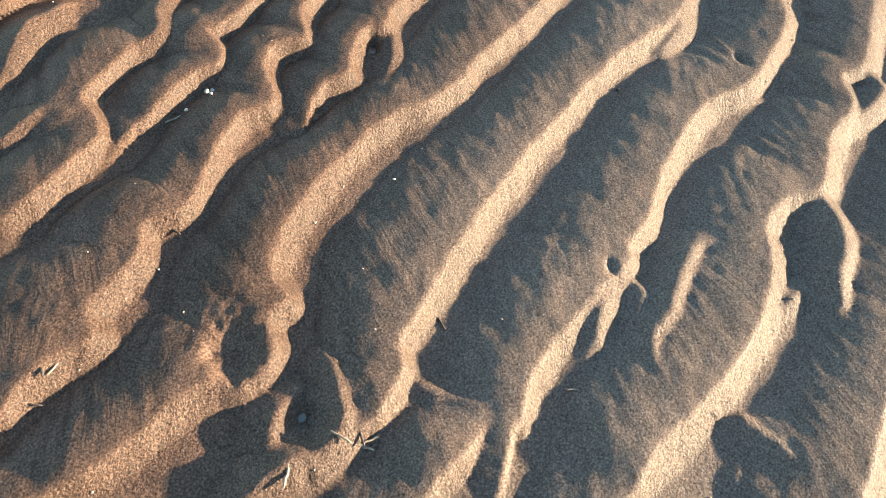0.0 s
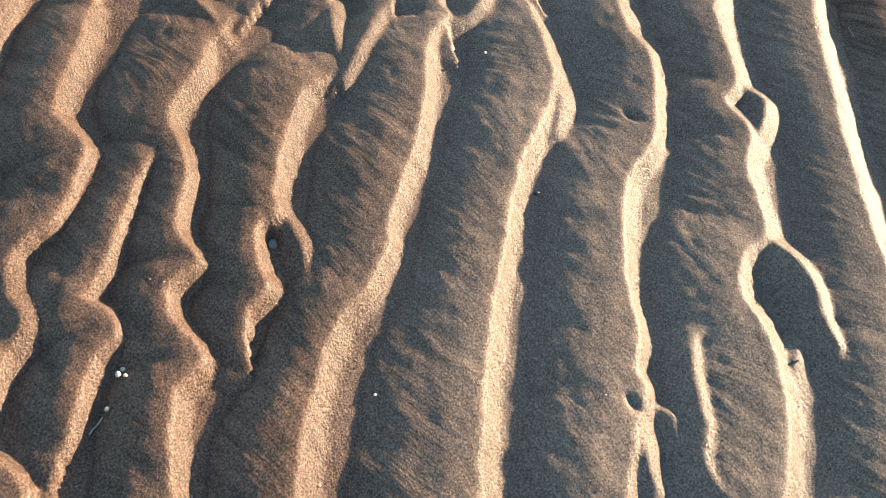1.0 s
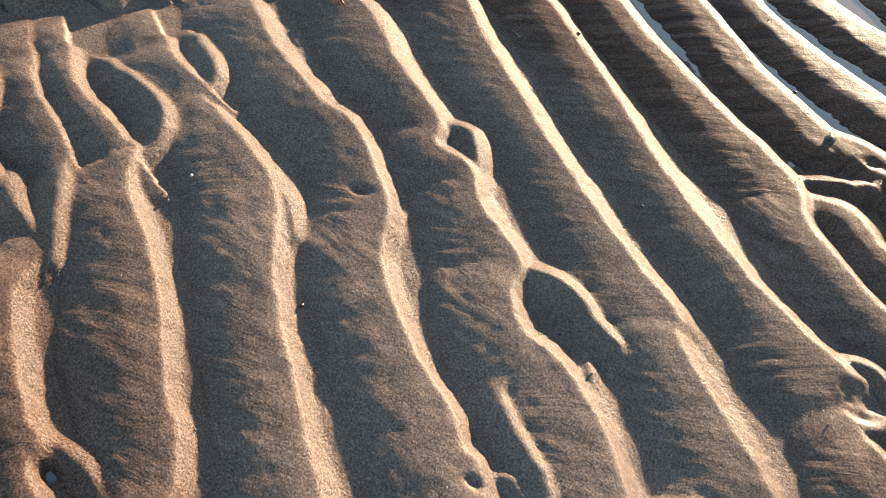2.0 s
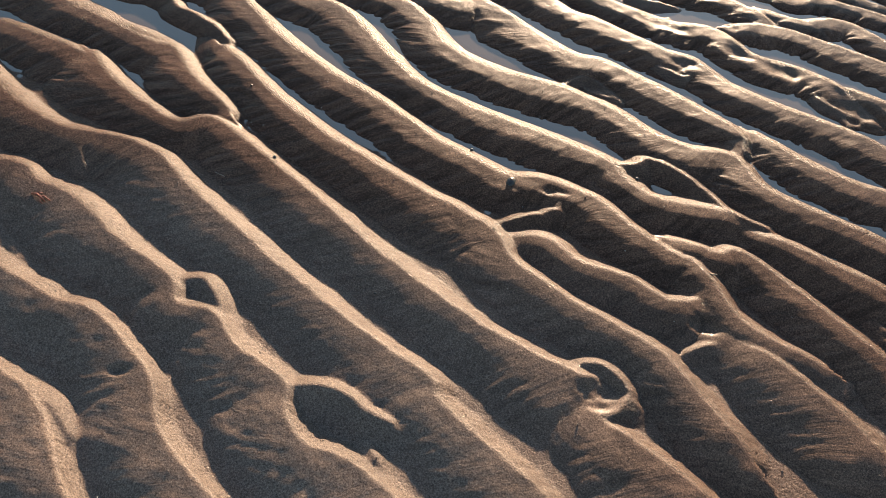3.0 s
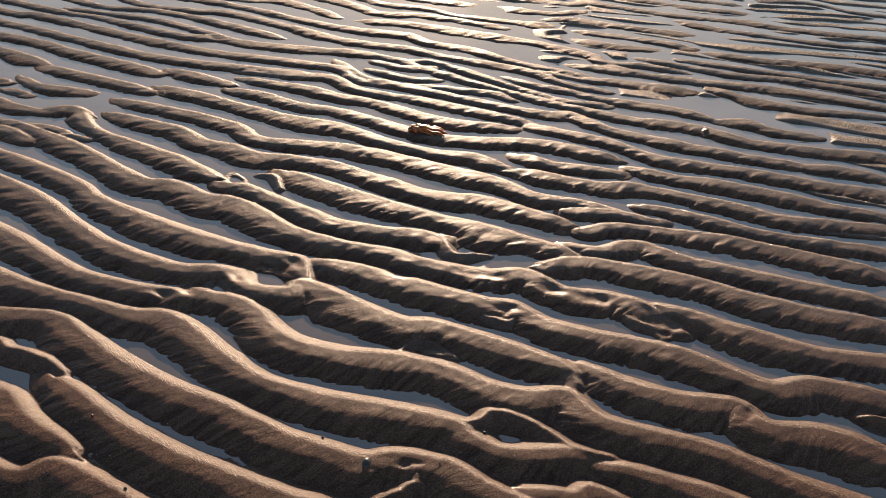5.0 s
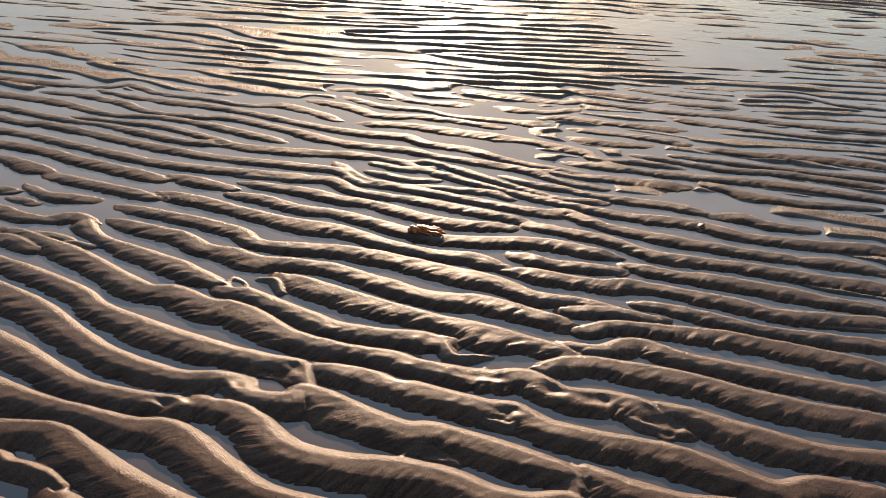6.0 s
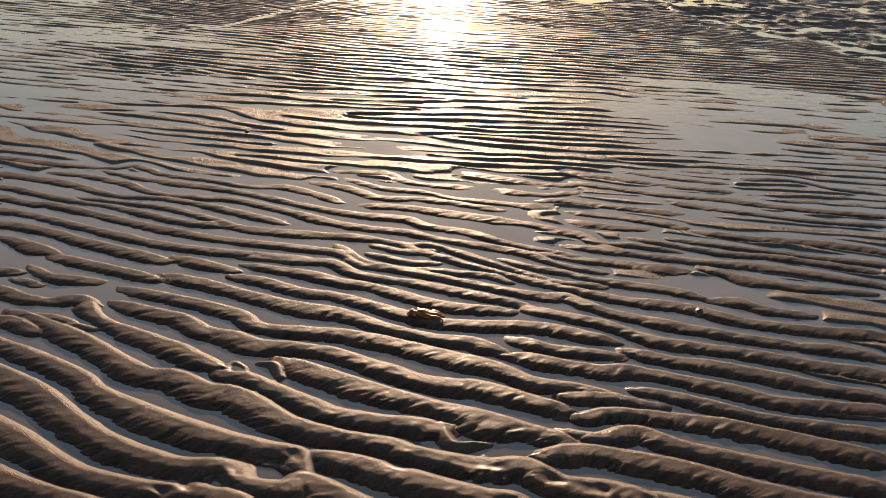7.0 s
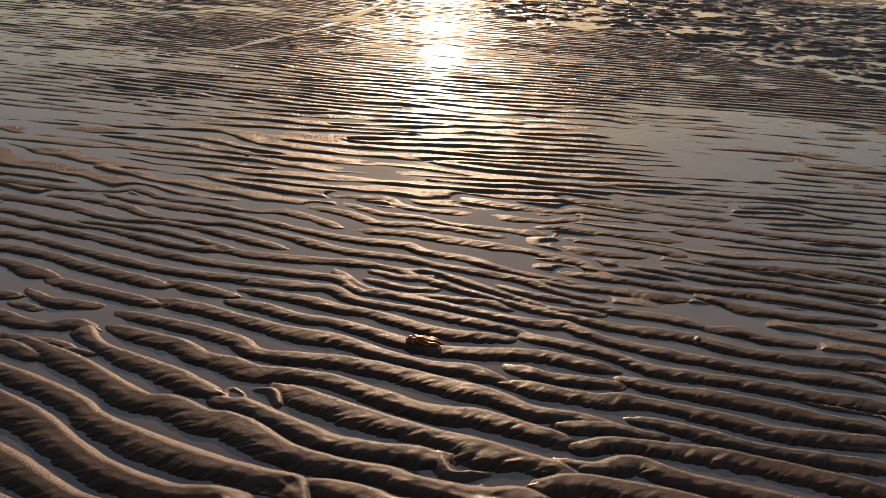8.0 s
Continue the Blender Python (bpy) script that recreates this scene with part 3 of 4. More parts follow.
ridge([(-2.090, 3.954), (-1.710, 3.866), (-1.489, 3.756), (-1.286, 3.756), (-1.098, 3.718), (-0.692, 3.563)])
ridge([(-1.870, 3.996), (-1.706, 3.987), (-1.466, 3.912), (-1.332, 3.821), (-1.117, 3.786), (-0.913, 3.786), (-0.505, 3.614), (-0.328, 3.559), (-0.157, 3.543), (-0.011, 3.486), (0.318, 3.407), (0.493, 3.294), (0.625, 3.260)])
ridge([(-1.626, 4.060), (-1.412, 3.986), (-1.021, 3.916), (-0.577, 3.759), (-0.368, 3.705), (-0.167, 3.691), (-0.064, 3.622), (0.108, 3.586), (0.274, 3.489), (0.616, 3.368)])
ridge([(-2.195, 4.174), (-1.808, 4.110), (-1.618, 4.113), (-1.526, 4.165), (-1.327, 4.059), (-1.101, 4.020), (-0.929, 3.972), (-0.764, 4.002), (-0.604, 3.938), (-0.489, 3.861)])
ridge([(-0.627, 4.084), (-0.458, 4.035), (-0.288, 3.934), (-0.104, 3.952), (0.238, 3.879)])
ridge([(-0.543, 4.269), (-0.289, 4.283), (-0.198, 4.189), (-0.085, 4.152), (0.080, 4.158)])
ridge([(-0.473, 4.163), (-0.299, 4.064), (-0.108, 4.044), (0.028, 3.990), (0.187, 3.966), (0.452, 3.952)])
ridge([(-0.381, 3.822), (-0.175, 3.829), (0.285, 3.747), (0.600, 3.634), (0.663, 3.550), (0.831, 3.546), (0.993, 3.512)])
ridge([(-0.263, 3.375), (-0.144, 3.336), (-0.031, 3.365)])
ridge([(-0.277, 3.287), (-0.138, 3.237), (-0.027, 3.243)])
ridge([(0.532, 3.500), (0.861, 3.445), (1.299, 3.414), (1.781, 3.296)])
ridge([(0.997, 3.647), (1.577, 3.542), (1.875, 3.517)])
ridge([(0.562, 3.793), (0.741, 3.755), (0.917, 3.751)])
ridge([(0.579, 3.901), (0.809, 3.869), (1.055, 3.807)])
ridge([(1.071, 4.137), (1.299, 4.062), (1.706, 3.985), (2.068, 3.974)])
ridge([(1.282, 4.214), (1.730, 4.137), (2.124, 4.106)])
ridge([(0.457, 4.029), (0.589, 4.052), (0.830, 4.003), (1.091, 3.975)])
ridge([(0.651, 4.323), (0.870, 4.262), (1.142, 4.213), (1.476, 4.209)])
ridge([(0.632, 4.478), (1.173, 4.360), (1.452, 4.327)])
ridge([(0.915, 4.551), (1.198, 4.478), (1.426, 4.450)])
ridge([(1.146, 3.755), (1.338, 3.721), (1.539, 3.721), (1.781, 3.695), (1.934, 3.657)])
ridge([(0.246, 4.148), (0.463, 4.107), (0.607, 4.173)])
ridge([(0.079, 4.372), (0.532, 4.267), (0.651, 4.323)])
ridge([(1.540, 4.542), (1.816, 4.567), (2.021, 4.473), (2.262, 4.431)])
ridge([(-1.160, 0.414), (-1.093, 0.391), (-1.051, 0.338), (-1.001, 0.295), (-0.931, 0.283)])
ridge([(-1.123, 0.468), (-1.050, 0.421), (-0.925, 0.381)])
ridge([(-1.092, 0.513), (-1.015, 0.470), (-0.859, 0.443)])
spur([(-1.030, 0.536), (-0.913, 0.533), (-0.864, 0.492), (-0.856, 0.456)], 0.90)
spur([(-1.194, 0.364), (-1.127, 0.352), (-1.072, 0.379)], 0.80)
ridge([(-1.170, 0.270), (-1.023, 0.227), (-0.985, 0.194)])
ridge([(-1.010, 0.633), (-0.956, 0.609), (-0.888, 0.609)])
spur([(-0.983, 0.673), (-0.910, 0.643), (-0.888, 0.613)], 0.80)
spur([(-1.010, 0.245), (-0.977, 0.247), (-0.959, 0.220)], 0.70)
ridge([(-1.249, 1.338), (-1.032, 1.304)])
ridge([(-1.195, 1.445), (-0.907, 1.411)])
ridge([(-1.336, 2.632), (-1.210, 2.601)], 0.90)
ridge([(-1.233, 2.567), (-1.192, 2.576), (-1.126, 2.569)], 0.90)
ridge([(-1.444, 2.598), (-1.381, 2.582), (-1.302, 2.542)])
ridge([(-1.507, 2.879), (-1.438, 2.861)], 0.80)
ridge([(-1.614, 2.955), (-1.543, 2.945)], 0.85)
ridge([(-1.001, 2.986), (-0.832, 2.938)])
ridge([(0.646, 2.638), (0.753, 2.603)])

span_sum = SPAN_BACK + SPAN_FRONT
SPAN = blurred(np.where(span_sum < 0.24, np.maximum(span_sum, 0.06), np.interp(Y, [0.8, 3.0], [0.13, 0.085])), 6)
DROP = np.clip(np.interp(Y, [0.0, 0.5, 0.8, 1.2, 1.6], [0.26, 0.20, 0.235, 0.215, 0.165]) * SPAN, 0.010, 0.032)
for line in LINES:
    raise_crest(*line)

# farther out the ripples run on by themselves, with forks and gaps
chance = random.Random(5)
phase_at = Y + 0.065 * X - 0.10 * np.maximum(-X - 0.9, 0) + 0.10 * value_noise(X / 1.5, Y / 0.9, 1) + 0.030 * value_noise(X / 0.42, Y / 0.22, 2) + 0.010 * value_noise(X / 0.13, Y / 0.10, 0)
spacing = np.interp(Y, [3.0, 5.5, 7.0, 9.0, 12.0], [0.118, 0.125, 0.106, 0.098, 0.12])
phase = np.interp(phase_at, rows_y, np.concatenate([[0.0], np.cumsum(np.diff(rows_y) / np.interp(0.5 * (rows_y[1:] + rows_y[:-1]), [3.0, 5.5, 7.0, 9.0, 12.0], [0.118, 0.125, 0.106, 0.098, 0.12]))]))
for _ in range(340):
    fy = 3.6 + 9 * chance.random() ** 1.1
    fx = (chance.random() - 0.5) * 1.5 * fy
    phase += chance.choice((-1, 1)) * np.arctan2((Y - fy) * 3, X - fx) / (2 * math.pi)
cycle = phase - np.floor(phase)
off = np.where(cycle < 0.62, cycle, cycle - 1) * spacing
far_z = LEVEL + 0.0046 * value_noise(X / 0.30, Y / 0.085, 3) + 0.0040 * value_noise(X / 0.12, Y / 0.05, 0) + 0.0014 * value_noise(X / 0.9, Y / 0.5, 0) + 0.0042 * value_noise(X / 1.7, Y / 0.9, 1) + 0.0026 - 0.0048 * step01(X - 0.12 * Y, 0.10, 0.7) * (1 - step01(Y, 6.2, 7.5)) - 0.0024 * step01(-X - 0.2 * Y, -0.2, 0.3)
strand = (1 - np.abs(value_noise((X - 0.5 * off) / 0.016, off / 0.05, 0))) ** 3
wall = 0.034 + 0.010 * value_noise(X / 0.23, Y / 0.11, 1)
# a low top slopes off towards the sun, a small scarp faces the land
bank = np.where(off > 0, -0.040 * off - 1.0 * off ** 2, 0.0150 * shouldered(np.clip(-off / wall, 0, 2), 0.30, 0.06))
far_z = far_z + np.maximum(bank, -0.03) - 0.0014 * strand * step01(-off, 0.008, 0.03)
# pools that cover the ripples, and two drained channels
for px, py, wide, long_, deep in ((-0.45, 4.75, 0.34, 0.28, 0.010), (1.22, 5.90, 0.22, 0.20, 0.009), (1.62, 5.25, 0.34, 0.26, 0.008), (1.20, 4.00, 0.22, 0.12, 0.008), (-2.55, 5.38, 0.55, 0.12, 0.009), (2.3, 6.6, 0.5, 0.2, 0.006), (0.35, 8.6, 0.7, 0.25, 0.006)):
    far_z -= deep * np.exp(-((X - px) / wide) ** 2 - ((Y - py) / long_) ** 2)
for channel in (((-4.4, 6.0), (-3.36, 6.58), (-2.0, 7.84), (-1.26, 9.68), (-0.9, 12.0)), ((-2.9, 5.40), (-2.23, 5.60), (-1.87, 6.20), (-1.70, 6.35))):
    for (ax, ay), (bx, by) in zip(channel[:-1], channel[1:]):
        run = np.clip(((X - ax) * (bx - ax) + (Y - ay) * (by - ay)) / ((bx - ax) ** 2 + (by - ay) ** 2), 0, 1)
        far_z = np.minimum(far_z, WATER_LEVEL - 0.0015 + 0.30 * np.maximum(np.hypot(X - ax - run * (bx - ax), Y - ay - run * (by - ay)) - 0.016 + 0.03 * value_noise(X / 0.3, Y / 0.3, 0), 0))
# where the outflow spreads the ripples break up into ragged little lumps
lumpy = step01(Y - np.interp(X, [0.2, 1.0, 2.2, 2.6, 3.4, 3.8, 5.0], [11.6, 10.7, 10.3, 9.1, 8.9, 8.2, 7.8]) + 0.7 * value_noise(X / 0.6, Y / 0.5, 2), -0.15, 0.25) * step01(X, 0.0, 0.6)
ridged = 1 - np.abs(value_noise(X / 0.26, Y / 0.13, 1))
lumps = 0.030 * ridged ** 2 + 0.010 * value_noise(X / 0.10, Y / 0.06, 2) + 0.010 * value_noise(X / 0.9, Y / 0.5, 3) - 0.0245
far_z = far_z * (1 - lumpy) + lumps * lumpy
beyond = np.maximum(step01(Y - 0.10 * X, 4.12, 4.22), np.maximum(step01(Y, 3.1, 3.3) * step01(X, 0.3, 0.5), step01(Y, 2.1, 2.3) * step01(X - 0.3 * Y, 0.25, 0.4)))
beside = np.maximum(step01(-X - 0.42 * Y - 0.25 * step01(-Y, -0.3, 0.2), 0.36, 0.44), step01(X - 0.55 * Y, 0.12, 0.20))
clear = NEAREST - np.interp(Y, [0.9, 2.0], [0.095, 0.04])
own = np.maximum(beyond, beside) * step01(clear, 0.0, 0.035)
swap = own * (1 - step01(np.abs(X) + np.abs(Y), 30, 60)) * step01(Y + 0.2 * value_noise(X / 0.4, Y / 0.4, 0), -1.4, -0.75)
FAR = (far_z > HEIGHT) & (swap > 0.5)
HEIGHT = np.where(swap > 0, np.maximum(HEIGHT, far_z * swap + FLOOR * (1 - swap)), HEIGHT)
FLOW_S = np.where(FAR, X - 0.45 * off, FLOW_S)
FLOW_D = np.where(FAR, off, FLOW_D)
# scour holes between the nearer crests
for hx, hy, wide, deep in ((-0.041, -0.062, 0.034, 0.013), (0.039, 0.027, 0.030, 0.010), (-0.584, 0.621, 0.011, 0.008), (-0.566, 0.065, 0.011, 0.009), (-0.186, 0.381, 0.010, 0.007), (0.155, 0.842, 0.026, 0.009), (0.306, 1.045, 0.022, 0.007), (0.192, 1.368, 0.024, 0.005), (0.752, 1.498, 0.022, 0.005), (0.195, 1.815, 0.024, 0.005), (0.676, 1.158, 0.030, 0.006), (-0.059, 1.227, 0.026, 0.0055), (-0.017, 1.271, 0.015, 0.004)):
    area = (slice(*np.searchsorted(rows_y, (hy - 0.08, hy + 0.08))), slice(None))
    ring = np.hypot(0.8 * (X[area] - hx) - 0.3 * (Y[area] - hy), (Y[area] - hy) * 1.35) / wide * (1 + 0.3 * value_noise(X[area] / 0.022, Y[area] / 0.022, 3) + 0.3 * value_noise(X[area] / 0.01, Y[area] / 0.01, 1))
    HEIGHT[area] -= deep * np.exp(-np.abs(ring) ** 2.6)
# where two ripple trains cross, hollows with thin raised rims break the crests
DENTS = [(-0.605, 2.367, 0.030, 0.030), (-0.414, 1.936, 0.043, 0.021), (-0.355, 1.953, 0.026, 0.034), (-0.494, 1.887, 0.031, 0.033), (-0.530, 1.829, 0.028, 0.027), (-0.652, 1.777, 0.034, 0.024), (-0.600, 1.802, 0.023, 0.024), (0.105, 1.965, 0.038, 0.032), (0.168, 1.959, 0.038, 0.024), (0.026, 1.652, 0.040, 0.017), (-0.078, 1.938, 0.037, 0.021), (0.425, 1.893, 0.045, 0.030), (0.590, 1.819, 0.052, 0.044), (0.326, 1.917, 0.038, 0.026)]
for hx, hy, wide, deep in DENTS:
    area = (slice(*np.searchsorted(rows_y, (hy - 0.12, hy + 0.12))), slice(None))
    dx, dy = X[area] - hx, Y[area] - hy + 0.25 * (X[area] - hx)
    ring = np.hypot(dx / wide, dy / max(deep, 0.016)) * (1 + 0.22 * value_noise(X[area] / 0.035, Y[area] / 0.03, 3) + 0.05 * value_noise(X[area] / 0.012, Y[area] / 0.012, 1))
    HEIGHT[area] = ease_max(HEIGHT[area], WATER_LEVEL + 0.0046 - 0.011 * step01(ring, 1.1, 2.0), 0.004)
    HEIGHT[area] += 0.0006 * np.exp(-((ring - 1.15) / 0.32) ** 2) * (0.7 + 0.6 * value_noise(X[area] / 0.05, Y[area] / 0.05, 0)) - 0.0080 * np.exp(-np.abs(ring / 0.9) ** 2.2)
HEIGHT += np.interp(Y, [0.5, 0.9, 1.8], [0.0006, 0.0003, 0.0004]) * value_noise(X / 0.013, Y / 0.013, 2) + np.interp(Y, [0.5, 0.9, 1.8], [0.0010, 0.0003, 0.0005]) * value_noise(X / 0.032, Y / 0.03, 3)


def sheet(name, x, y, z, mat):
    ny, nx = x.shape
    mesh = bpy.data.meshes.new(name)
    mesh.vertices.add(nx * ny)
    mesh.vertices.foreach_set("co", np.stack([x, y, z], -1).astype(np.float32).ravel())
    corner = (np.arange(ny - 1)[:, None] * nx + np.arange(nx - 1)[None, :]).ravel()
    quads = np.stack([corner, corner + 1, corner + nx + 1, corner + nx], 1).astype(np.int32)
    mesh.loops.add(quads.size)
    mesh.loops.foreach_set("vertex_index", quads.ravel())
    mesh.polygons.add(len(quads))
    mesh.polygons.foreach_set("loop_start", np.arange(0, quads.size, 4, dtype=np.int32))
    mesh.update(calc_edges=True)
    mesh.polygons.foreach_set("use_smooth", np.ones(len(quads), dtype=bool))
    mesh.materials.append(mat)
    return mesh


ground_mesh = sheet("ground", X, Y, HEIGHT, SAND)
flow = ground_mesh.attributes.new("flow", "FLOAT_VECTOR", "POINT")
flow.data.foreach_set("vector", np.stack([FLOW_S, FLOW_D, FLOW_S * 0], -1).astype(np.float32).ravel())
# tops past 1.3 m count as drier, which also paints in their sunlight
damp = ground_mesh.attributes.new("damp", "FLOAT", "POINT")
# the last term darkens the near left
damp.data.foreach_set("value", np.maximum((1 - step01(HEIGHT - WATER_LEVEL, 0.000, 0.011)) * step01(Y, 0.8, 1.4), (0.85 - 0.34 * step01(HEIGHT - WATER_LEVEL, 0.008, 0.019) * step01(Y, 1.3, 2.3)) * step01(Y + 0.25 * value_noise(X / 0.5, Y / 0.3, 1), 0.55, 1.15) + 0.64 * (1 - step01(Y + 0.3 * X + 0.15 * value_noise(X / 0.4, Y / 0.3, 2), -0.14, 0.37))).astype(np.float32).ravel())
ground = tagged(new("ground", ground_mesh), "damp brown rippled beach sand with forked crests at low tide", "ground", kind="structure")

wx, wy = np.meshgrid(np.concatenate([-spread(900, 2.0, 1.3)[::-1], np.arange(-2, 2.1, 0.5), spread(900, 2.0, 1.3) + 0.5]), np.concatenate([np.arange(-0.7, 15, 0.5), 15 + spread(900, 1.0, 1.3)]))
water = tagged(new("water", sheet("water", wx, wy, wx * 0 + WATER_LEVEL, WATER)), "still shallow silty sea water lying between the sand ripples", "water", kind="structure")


# ---- loose things ----
def height_at(x, y):
    r = int(np.clip(np.searchsorted(rows_y, y), 1, NY - 1))
    c = int(np.clip(np.searchsorted(across, x / fan[r]), 1, NX - 1))
    return float(HEIGHT[r - 1:r + 1, c - 1:c + 1].max())


def plain_material(name, dark, light, rough, scale, bump=0.0006):
    mat, tree, shader = material(name)
    place = tree.nodes.new("ShaderNodeTexCoord").outputs["Object"]
    mottle = node(tree, "ShaderNodeTexNoise", [("Vector", place)], Scale=scale, Detail=4.0, Roughness=0.65).outputs["Fac"]
    tree.links.new(ramp(tree, mottle, [(0.3, dark), (0.7, light)]), shader.inputs["Base Color"])
    shader.inputs["Roughness"].default_value = rough
    relief = node(tree, "ShaderNodeBump", [("Height", mottle)], Strength=0.6, Distance=bump)
    tree.links.new(relief.outputs[0], shader.inputs["Normal"])
    return mat


WEED = plain_material("wet_orange_weed", (0.12, 0.026, 0.006), (0.52, 0.17, 0.024), 0.42, 60.0)
WEED.node_tree.nodes["Principled BSDF"].inputs["Subsurface Weight"].default_value = 0.15
WEED.node_tree.nodes["Principled BSDF"].inputs["Subsurface Radius"].default_value = (0.006, 0.002, 0.0006)
STALK = plain_material("dark_weed_stalk", (0.045, 0.010, 0.005), (0.15, 0.040, 0.014), 0.35, 80.0)
SCRAP = plain_material("red_weed_scrap", (0.10, 0.028, 0.016), (0.26, 0.085, 0.045), 0.45, 200.0)
WOOD = plain_material("wet_straw", (0.13, 0.095, 0.065), (0.40, 0.32, 0.23), 0.5, 220.0)
BARK = plain_material("dark_wet_twig", (0.025, 0.018, 0.013), (0.10, 0.07, 0.05), 0.5, 220.0)
DARK_STONE = plain_material("dark_wet_stone", (0.012, 0.011, 0.011), (0.05, 0.043, 0.038), 0.3, 180.0)
PALE_SHELL = plain_material("pale_shell", (0.38, 0.31, 0.24), (0.72, 0.64, 0.54), 0.35, 120.0)


def part(name, bm, mat, parent=None, label=""):
    for face in bm.faces:
        face.smooth = True
    mesh = bpy.data.meshes.new(name)
    bm.to_mesh(mesh)
    bm.free()
    mesh.materials.append(mat)
    ob = new(name, mesh)
    if parent is not None:
        ob.parent = parent
    if label:
        ob["label"] = label
    return ob


def base_at(name, x, y, turn=0.0, lift=0.0):
    ob = new(name)
    ob.empty_display_size = 0.02
    ob.matrix_world = pose(x, y, height_at(x, y) + lift, 0, 0, turn)
    return ob


def tube(points, radii, sides=8):
    """A bent tapering stem through the points, closed at both ends."""
    bm = bmesh.new()
    pts = [Vector(p) for p in points]
    rings = []
    for k, (p, r) in enumerate(zip(pts, radii)):
        way = (pts[min(k + 1, len(pts) - 1)] - pts[max(k - 1, 0)]).normalized()
        turn = way.to_track_quat("Z", "Y").to_matrix()
        rings.append([bm.verts.new(p + turn @ Vector((math.cos(a) * r, math.sin(a) * r, 0))) for a in (2 * math.pi * s / sides for s in range(sides))])
    for a, b in zip(rings, rings[1:]):
        for s in range(sides):
            bm.faces.new((a[s], a[(s + 1) % sides], b[(s + 1) % sides], b[s]))
    bm.faces.new(rings[0][::-1])
    bm.faces.new(rings[-1])
    return bm


def strap(length, width, bend, twist, wave, rand, rise=0.0, thick=0.0018):
    """A leathery weed blade with a wavy edge, thick in the middle."""
    bm = bmesh.new()
    rows = []
    n = 12
    for k in range(n + 1):
        q = k / n
        w = width * (0.35 + 0.65 * math.sin(math.pi * min(1, q * 0.8 + 0.12)))
        a = bend * q
        x, y = length * q * math.cos(a * 0.6), length * q * math.sin(a * 0.6)
        z = rise * math.sin(math.pi * q) + wave * math.sin(9 * q + rand.random())
        roll = twist * q + 0.3 * rand.random()
        side = Vector((-math.sin(a) * math.cos(roll), math.cos(a) * math.cos(roll), math.sin(roll)))
        up = Vector((0, 0, 1)) - side * side.z
        up.normalize()
        mid = Vector((x, y, z))
        ruffle = wave * 0.7 * (rand.random() - 0.5)
        ring = [mid - side * w + up * ruffle, mid - side * w * 0.4 + up * thick, mid + side * w * 0.4 + up * thick, mid + side * w - up * ruffle, mid + side * w * 0.4 - up * thick, mid - side * w * 0.4 - up * thick]
        rows.append([bm.verts.new(p) for p in ring])
    for a, b in zip(rows, rows[1:]):
        for s in range(6):
            bm.faces.new((a[s], a[(s + 1) % 6], b[(s + 1) % 6], b[s]))
    bm.faces.new(rows[0][::-1])
    bm.faces.new(rows[-1])
    return bm


def lump(size, rand, squash=0.6, detail=2):
    """An uneven worn stone or clod."""
    bm = bmesh.new()
    bmesh.ops.create_icosphere(bm, subdivisions=detail, radius=1.0)
    shift = Vector((rand.random() * 50, rand.random() * 50, rand.random() * 50))
    for v in bm.verts:
        k = 1 + 0.35 * noise.noise(v.co * 1.1 + shift) + 0.12 * noise.noise(v.co * 3.1 + shift)
        v.co = Vector((v.co.x * size * k, v.co.y * size * k * 0.8, v.co.z * size * k * squash))
    return bm


def seaweed_clump(x, y):
    rand = random.Random(11)
    clump = tagged(base_at("seaweed", x, y, -6, -0.007), "clump of wet orange-brown seaweed stranded on a sand ripple", "seaweed")
    bulb = lump(0.024, rand, 0.8, 3)
    bmesh.ops.translate(bulb, verts=bulb.verts, vec=(-0.036, -0.012, 0.004))
    part("body", bulb, STALK, clump, "knotted dark red-brown body")
    for k in range(22):  # flat fronds combed to one side by the ebb
        blade = strap(0.055 + 0.045 * rand.random(), 0.005 + 0.005 * rand.random(), (rand.random() - 0.5) * 0.6, (rand.random() - 0.5) * 0.8, 0.003, rand, 0.004)
        ob = part("frond", blade, WEED, clump)
        ob.matrix_local = pose(-0.044 + 0.03 * rand.random(), (rand.random() - 0.5) * 0.030 - 0.004, 0.010 + 0.013 * rand.random(), (rand.random() - 0.5) * 30, 4 + 9 * rand.random(), (rand.random() - 0.5) * 22)
    for k in range(14):  # shorter ones wrap the body
        turn = 90 + 180 * rand.random()
        blade = strap(0.022 + 0.012 * rand.random(), 0.008, (rand.random() - 0.5) * 1.0, (rand.random() - 0.5) * 0.6, 0.002, rand, 0.004)
        ob = part("frond", blade, WEED if k % 3 else STALK, clump)
        ob.matrix_local = pose(-0.036, -0.012, 0.020 + 0.004 * rand.random(), (rand.random() - 0.5) * 20, 18 + 22 * rand.random(), turn)
    part("stalk", tube([(-0.030, -0.014, 0.004), (-0.030, -0.030, -0.002), (-0.026, -0.046, -0.009), (-0.027, -0.058, -0.013)], [0.006, 0.005, 0.0035, 0.002]), STALK, clump, "thin dark stalk")
    return clump


